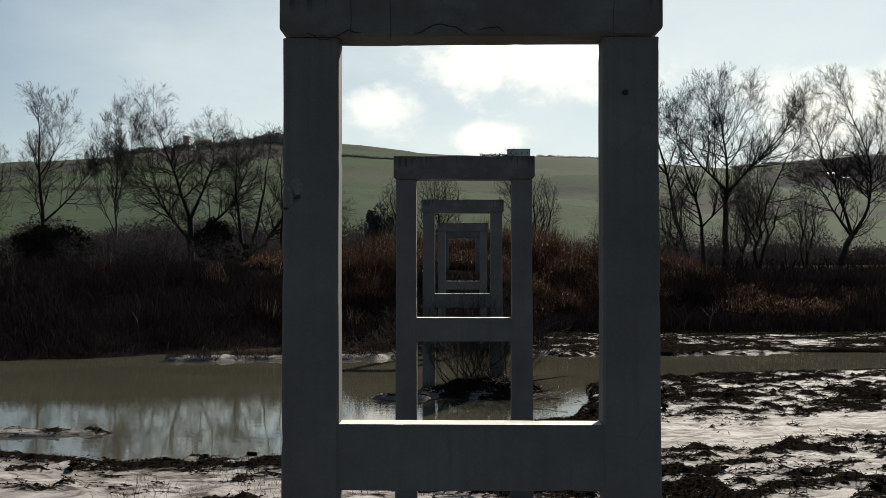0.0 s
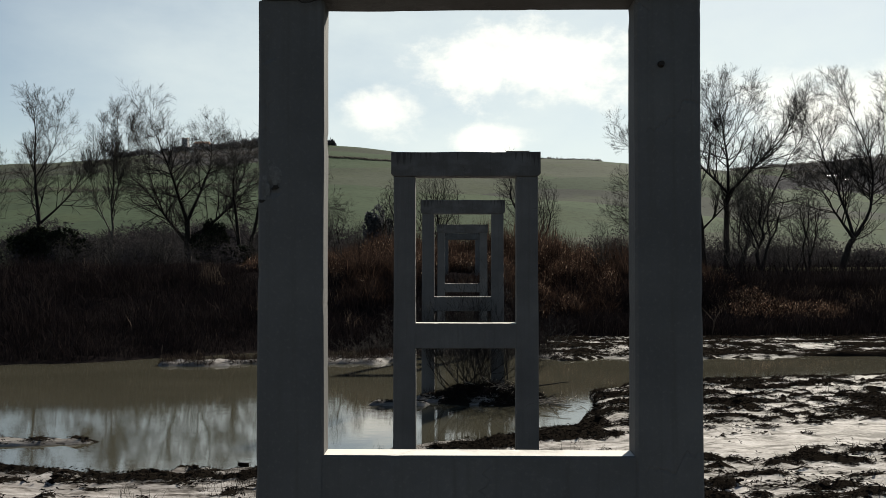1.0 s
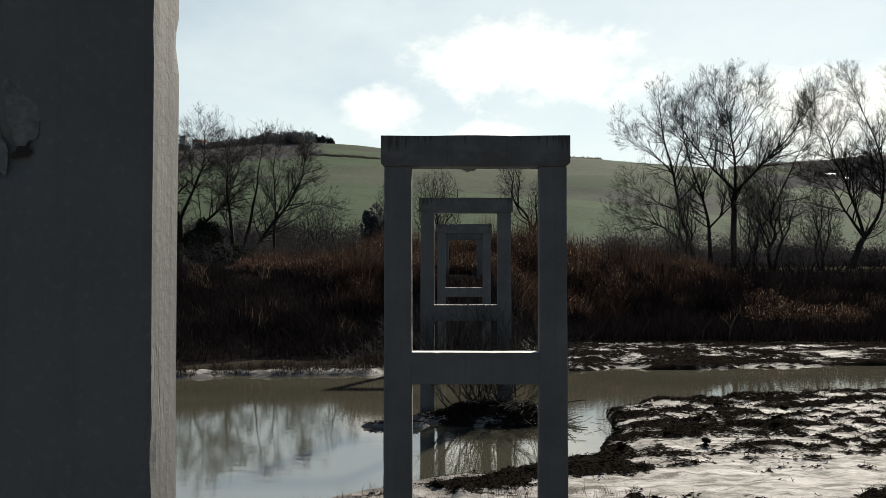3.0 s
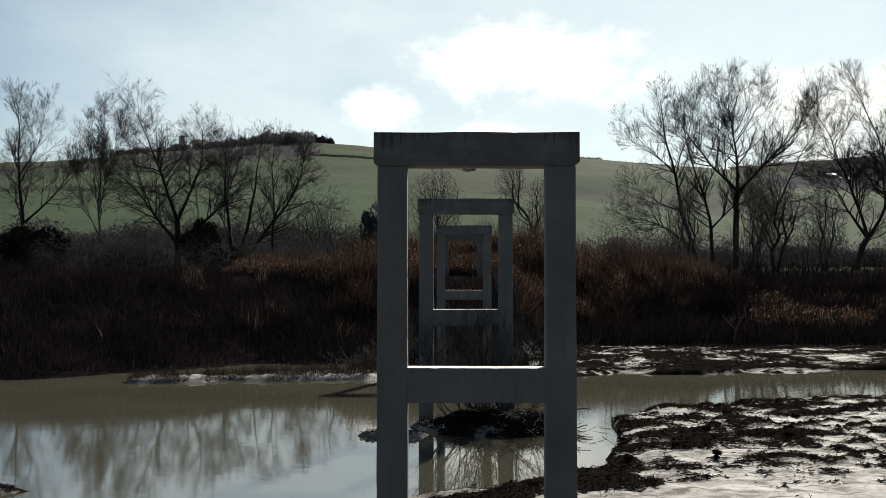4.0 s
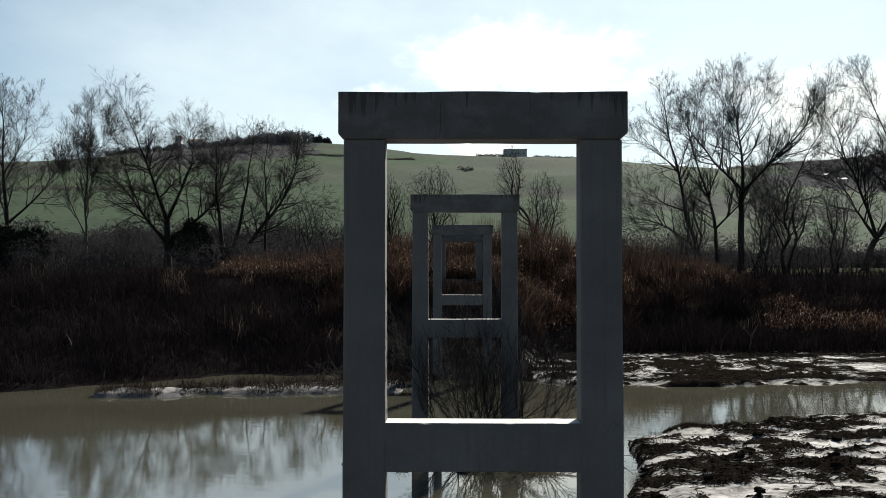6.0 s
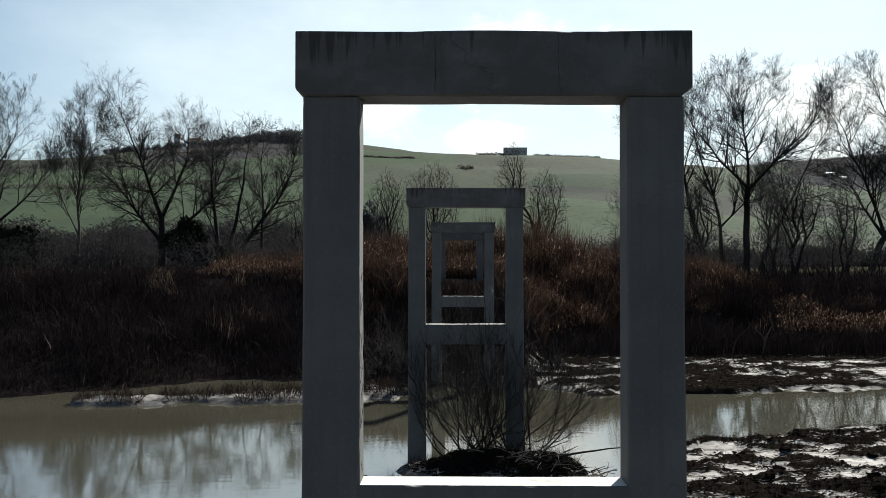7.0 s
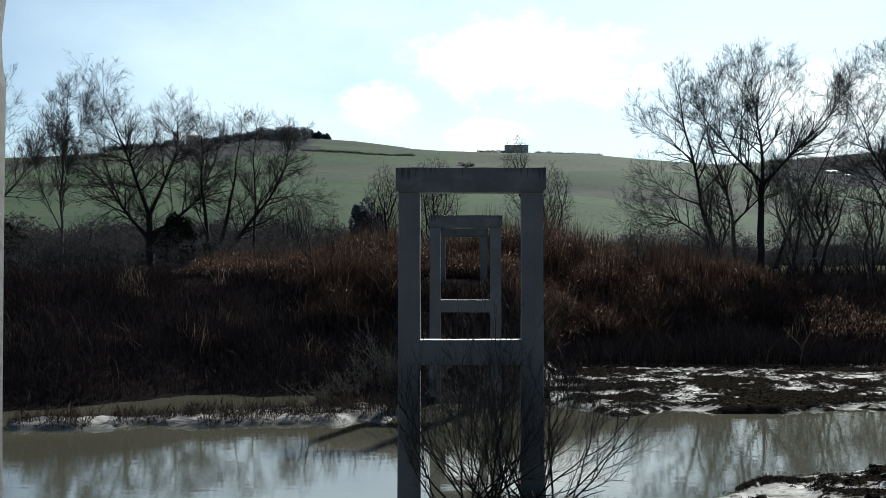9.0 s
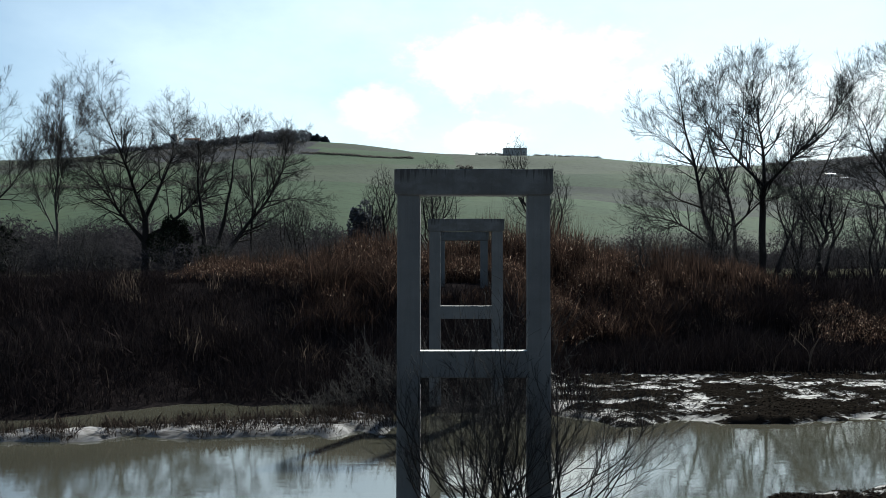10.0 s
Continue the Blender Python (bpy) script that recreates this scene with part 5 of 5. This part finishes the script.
# ---- evergreens, hedges and far woods ----
def leafy(name, place, radii, n, leaf, mat, seed, label, category, kind="", group="", lumps=7, lump=(0.32, 0.55)):
    """A crown of many small leaves in uneven lumps, with a trunk hidden in it."""
    rng = np.random.default_rng(seed)
    c = rng.normal(0, 1, (lumps, 3))
    c /= np.linalg.norm(c, axis=1)[:, None]
    c = c * rng.uniform(0.2, 0.75, (lumps, 1)) * radii + np.array([0, 0, radii[2]])
    which = rng.integers(0, lumps, n)
    d = rng.normal(0, 1, (n, 3))
    d /= np.linalg.norm(d, axis=1)[:, None]
    p = c[which] + d * rng.uniform(0.55, 1.0, (n, 1)) ** 0.5 * np.array(radii) * rng.uniform(*lump, (lumps, 1))[which]
    p[:, 2] = np.maximum(p[:, 2], 0)
    a, b = rng.normal(0, 1, (n, 3)), rng.normal(0, 1, (n, 3))
    v = np.stack([p + a * leaf, p + b * leaf, p - a * leaf * 0.6, p - b * leaf * 0.5], 1).reshape(-1, 3)
    f = (np.arange(n) * 4)[:, None] + np.array([[0, 1, 2, 3]])
    if kind:
        ob = mesh_object(name, v.tolist(), f.tolist(), mat)
        ob.location = place
        return tagged(ob, label, category, group, kind)
    top = thing(name, place, label, category, group)
    under(mesh_object("crown", v.tolist(), f.tolist(), mat), top)
    out = ([], [])
    tube(out, [Vector((0, 0, -0.5)), Vector((0.05, 0, radii[2] * 0.6)), Vector((0, 0, radii[2] * 1.5))], [radii[0] * 0.09, radii[0] * 0.06, radii[0] * 0.02], 6)
    under(mesh_object("trunk", out[0], out[1], BARK, None, True), top)
    return top


def sunk(px, y, depth):
    x, y, z = spot(px, y)
    return x, y, z - depth


leafy("evergreen_bush", sunk(42, 104, 2.1), (6.4, 3.6, 4.8), 17000, 0.15, EVERGREEN, 71, "dark dense evergreen bush on the bank", "bush", group="bushes", lumps=34, lump=(0.16, 0.36))
leafy("evergreen_bush", sunk(350, 113, 1.2), (3.6, 2.6, 5.0), 11000, 0.13, EVERGREEN, 72, "dark ivy-grown bush at the foot of a tree", "bush", group="bushes", lumps=30, lump=(0.16, 0.36))
leafy("evergreen_bush", sunk(395, 108, 1.2), (4.2, 2.4, 2.8), 7000, 0.12, EVERGREEN, 74, "low dark evergreen bush among dead brush", "bush", group="bushes", lumps=22, lump=(0.16, 0.36))
leafy("conifer", spot(655, 128), (3.4, 2.6, 6.2), 7000, 0.16, HAZY_WOOD, 73, "dark conifer beyond the reeds with haze in its bluish colour", "tree", lumps=22, lump=(0.2, 0.4))


# ---- the hill: woods, hedges and farm buildings ----
def on_hill(px, y):
    x = (px - 797) * y / 1350
    return x, y, float(ground_height(x, y))


def thicket(name, seed, spots, radius, height, leaf, n, mat, label, category):
    """Many small crowns in one mesh, each a loose lump of leaves."""
    rng = np.random.default_rng(seed)
    q = np.array(spots, dtype=float)
    which = rng.integers(0, len(q), n)
    size = rng.uniform(0.6, 1.25, len(q))[which]
    d = rng.normal(0, 1, (n, 3))
    d /= np.linalg.norm(d, axis=1)[:, None]
    d *= rng.uniform(0.3, 1.0, (n, 1)) ** 0.5
    p = q[which] + d * np.array([radius, radius, height / 2]) * size[:, None]
    p[:, 2] += height * 0.42 * size
    a, b = rng.normal(0, leaf, (n, 3)), rng.normal(0, leaf, (n, 3))
    v = np.stack([p + a * 1.7, p + b * 0.3, p - a * 1.2, p - b * 0.3], 1).reshape(-1, 3)
    f = (np.arange(n) * 4)[:, None] + np.array([[0, 1, 2, 3]])
    return tagged(mesh_object(name, v.tolist(), f.tolist(), mat), label, category, kind="stuff")


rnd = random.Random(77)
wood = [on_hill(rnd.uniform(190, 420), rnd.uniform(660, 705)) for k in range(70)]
thicket("hill_wood", 81, wood, 4.0, 6.0, 0.7, 9000, HAZY_WOOD, "dark bare woodland along the hilltop", "woodland")
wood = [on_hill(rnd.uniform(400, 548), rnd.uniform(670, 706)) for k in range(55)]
thicket("hill_wood", 80, wood, 4.2, 10.0, 0.6, 14000, HAZY_WOOD, "dark tall copse on the hilltop", "woodland")
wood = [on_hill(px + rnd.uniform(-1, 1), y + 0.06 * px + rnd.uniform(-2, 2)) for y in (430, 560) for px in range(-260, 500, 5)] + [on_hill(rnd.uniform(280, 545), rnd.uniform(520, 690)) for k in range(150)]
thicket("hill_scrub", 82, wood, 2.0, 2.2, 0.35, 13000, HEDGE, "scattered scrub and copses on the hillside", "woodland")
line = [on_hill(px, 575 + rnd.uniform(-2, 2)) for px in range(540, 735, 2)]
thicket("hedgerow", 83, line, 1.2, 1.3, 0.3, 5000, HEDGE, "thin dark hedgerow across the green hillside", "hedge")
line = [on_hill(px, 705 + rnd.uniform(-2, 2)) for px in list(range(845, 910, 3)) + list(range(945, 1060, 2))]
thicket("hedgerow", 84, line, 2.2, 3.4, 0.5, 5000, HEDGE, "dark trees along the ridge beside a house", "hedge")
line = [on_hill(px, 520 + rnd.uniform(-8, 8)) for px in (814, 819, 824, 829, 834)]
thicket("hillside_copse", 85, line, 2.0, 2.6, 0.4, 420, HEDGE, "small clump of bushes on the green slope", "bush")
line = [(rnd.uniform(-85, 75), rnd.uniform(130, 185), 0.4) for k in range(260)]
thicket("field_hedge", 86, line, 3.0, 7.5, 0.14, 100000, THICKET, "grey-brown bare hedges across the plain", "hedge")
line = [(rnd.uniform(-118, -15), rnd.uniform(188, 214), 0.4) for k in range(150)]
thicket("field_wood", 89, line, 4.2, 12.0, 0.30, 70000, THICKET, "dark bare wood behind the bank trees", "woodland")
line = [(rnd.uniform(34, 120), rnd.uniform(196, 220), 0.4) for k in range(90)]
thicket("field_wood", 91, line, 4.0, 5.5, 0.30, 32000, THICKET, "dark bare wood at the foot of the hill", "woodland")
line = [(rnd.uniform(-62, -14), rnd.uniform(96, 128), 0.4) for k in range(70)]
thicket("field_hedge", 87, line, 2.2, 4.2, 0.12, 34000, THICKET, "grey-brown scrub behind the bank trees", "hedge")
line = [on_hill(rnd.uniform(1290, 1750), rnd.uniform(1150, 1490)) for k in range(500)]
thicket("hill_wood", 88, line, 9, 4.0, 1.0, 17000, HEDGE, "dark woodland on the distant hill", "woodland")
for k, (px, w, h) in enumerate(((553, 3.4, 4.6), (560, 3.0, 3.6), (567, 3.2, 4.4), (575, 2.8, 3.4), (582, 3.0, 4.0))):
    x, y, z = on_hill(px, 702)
    leafy("hilltop_conifer", (x, y, z - 1.5), (w, w, h), 2600, 0.32, HAZY_WOOD, 90 + k, "dark bushy conifer at the end of a hilltop copse", "tree", group="conifers on the hilltop", lumps=26, lump=(0.25, 0.45))


def farm_house(place, w, d, h, roof, label, windows=3, tower=0.0):
    top = thing("farm_house", place, label, "house", "houses on the hill")
    bm = bmesh.new()
    box(bm, (-w / 2, 0, -2), (w / 2, d, h), 0.05, 1)
    part("wall", bm, STONE, top)
    bm = bmesh.new()
    if roof:
        v = [bm.verts.new(c) for c in ((-w / 2 - 0.4, -0.4, h), (w / 2 + 0.4, -0.4, h), (w / 2 + 0.4, d + 0.4, h), (-w / 2 - 0.4, d + 0.4, h), (-w / 2 - 0.4, d / 2, h + roof), (w / 2 + 0.4, d / 2, h + roof))]
        for f in ((0, 1, 5, 4), (2, 3, 4, 5), (0, 4, 3), (1, 2, 5), (3, 2, 1, 0)):
            bm.faces.new([v[i] for i in f])
    else:
        box(bm, (-w / 2 - 0.25, -0.25, h), (w / 2 + 0.25, d + 0.25, h + 0.5), 0.04, 1)
    part("roof", bm, ROOF, top)
    for k in range(windows):
        x = -w / 2 + w * (k + 0.5) / windows
        bm = bmesh.new()
        box(bm, (x - 0.5, -0.06, h * 0.45), (x + 0.5, 0.05, h * 0.45 + 1.3), 0.02, 1)
        part("window", bm, GLASS, top)
    return top


farm_house(on_hill(912, 703), 21, 9, 7.6, 0, "long flat-roofed stone farmhouse on the ridge", 4)
farm_house(on_hill(315, 704), 5.5, 5.5, 15.0, 0, "square stone tower among hilltop trees", 1)
farm_house(on_hill(345, 704), 13, 8, 8.5, 2.6, "stone house with tiled roof beside a tower", 3)
farm_house((50, 200, 1.2), 9, 6, 2.6, 1.6, "low farm building with tiled roof on the plain", 3)
farm_house((61, 205, 0.3), 6, 5, 2.4, 1.2, "small shed with tiled roof on the plain", 2)


def greenhouse(place, w, d, h, bays, label):
    """A row of low glazed bays with pitched roofs side by side."""
    top = thing("greenhouse", place, label, "greenhouse", "greenhouses on the far hill")
    for k in range(bays):
        x0, x1 = -w / 2 + w * k / bays + 0.1, -w / 2 + w * (k + 1) / bays - 0.1
        bm = bmesh.new()
        box(bm, (x0, 0, -3), (x1, d, h * 0.6), 0.03, 1)
        part("wall", bm, STONE, top)
        bm = bmesh.new()
        v = [bm.verts.new(c) for c in ((x0, -0.2, h * 0.6), (x1, -0.2, h * 0.6), (x1, d, h * 0.6), (x0, d, h * 0.6), (x0, d / 2, h), (x1, d / 2, h))]
        for f in ((0, 1, 5, 4), (2, 3, 4, 5), (0, 4, 3), (1, 2, 5), (3, 2, 1, 0)):
            bm.faces.new([v[i] for i in f])
        part("roof", bm, SHEET, top, "pale sheet roof")
    return top


greenhouse(on_hill(1466, 1290), 17, 14, 6.0, 3, "long pale-roofed greenhouses among woodland")
greenhouse(on_hill(1489, 1270), 15, 12, 5.0, 2, "pale-roofed greenhouse beside longer ones")
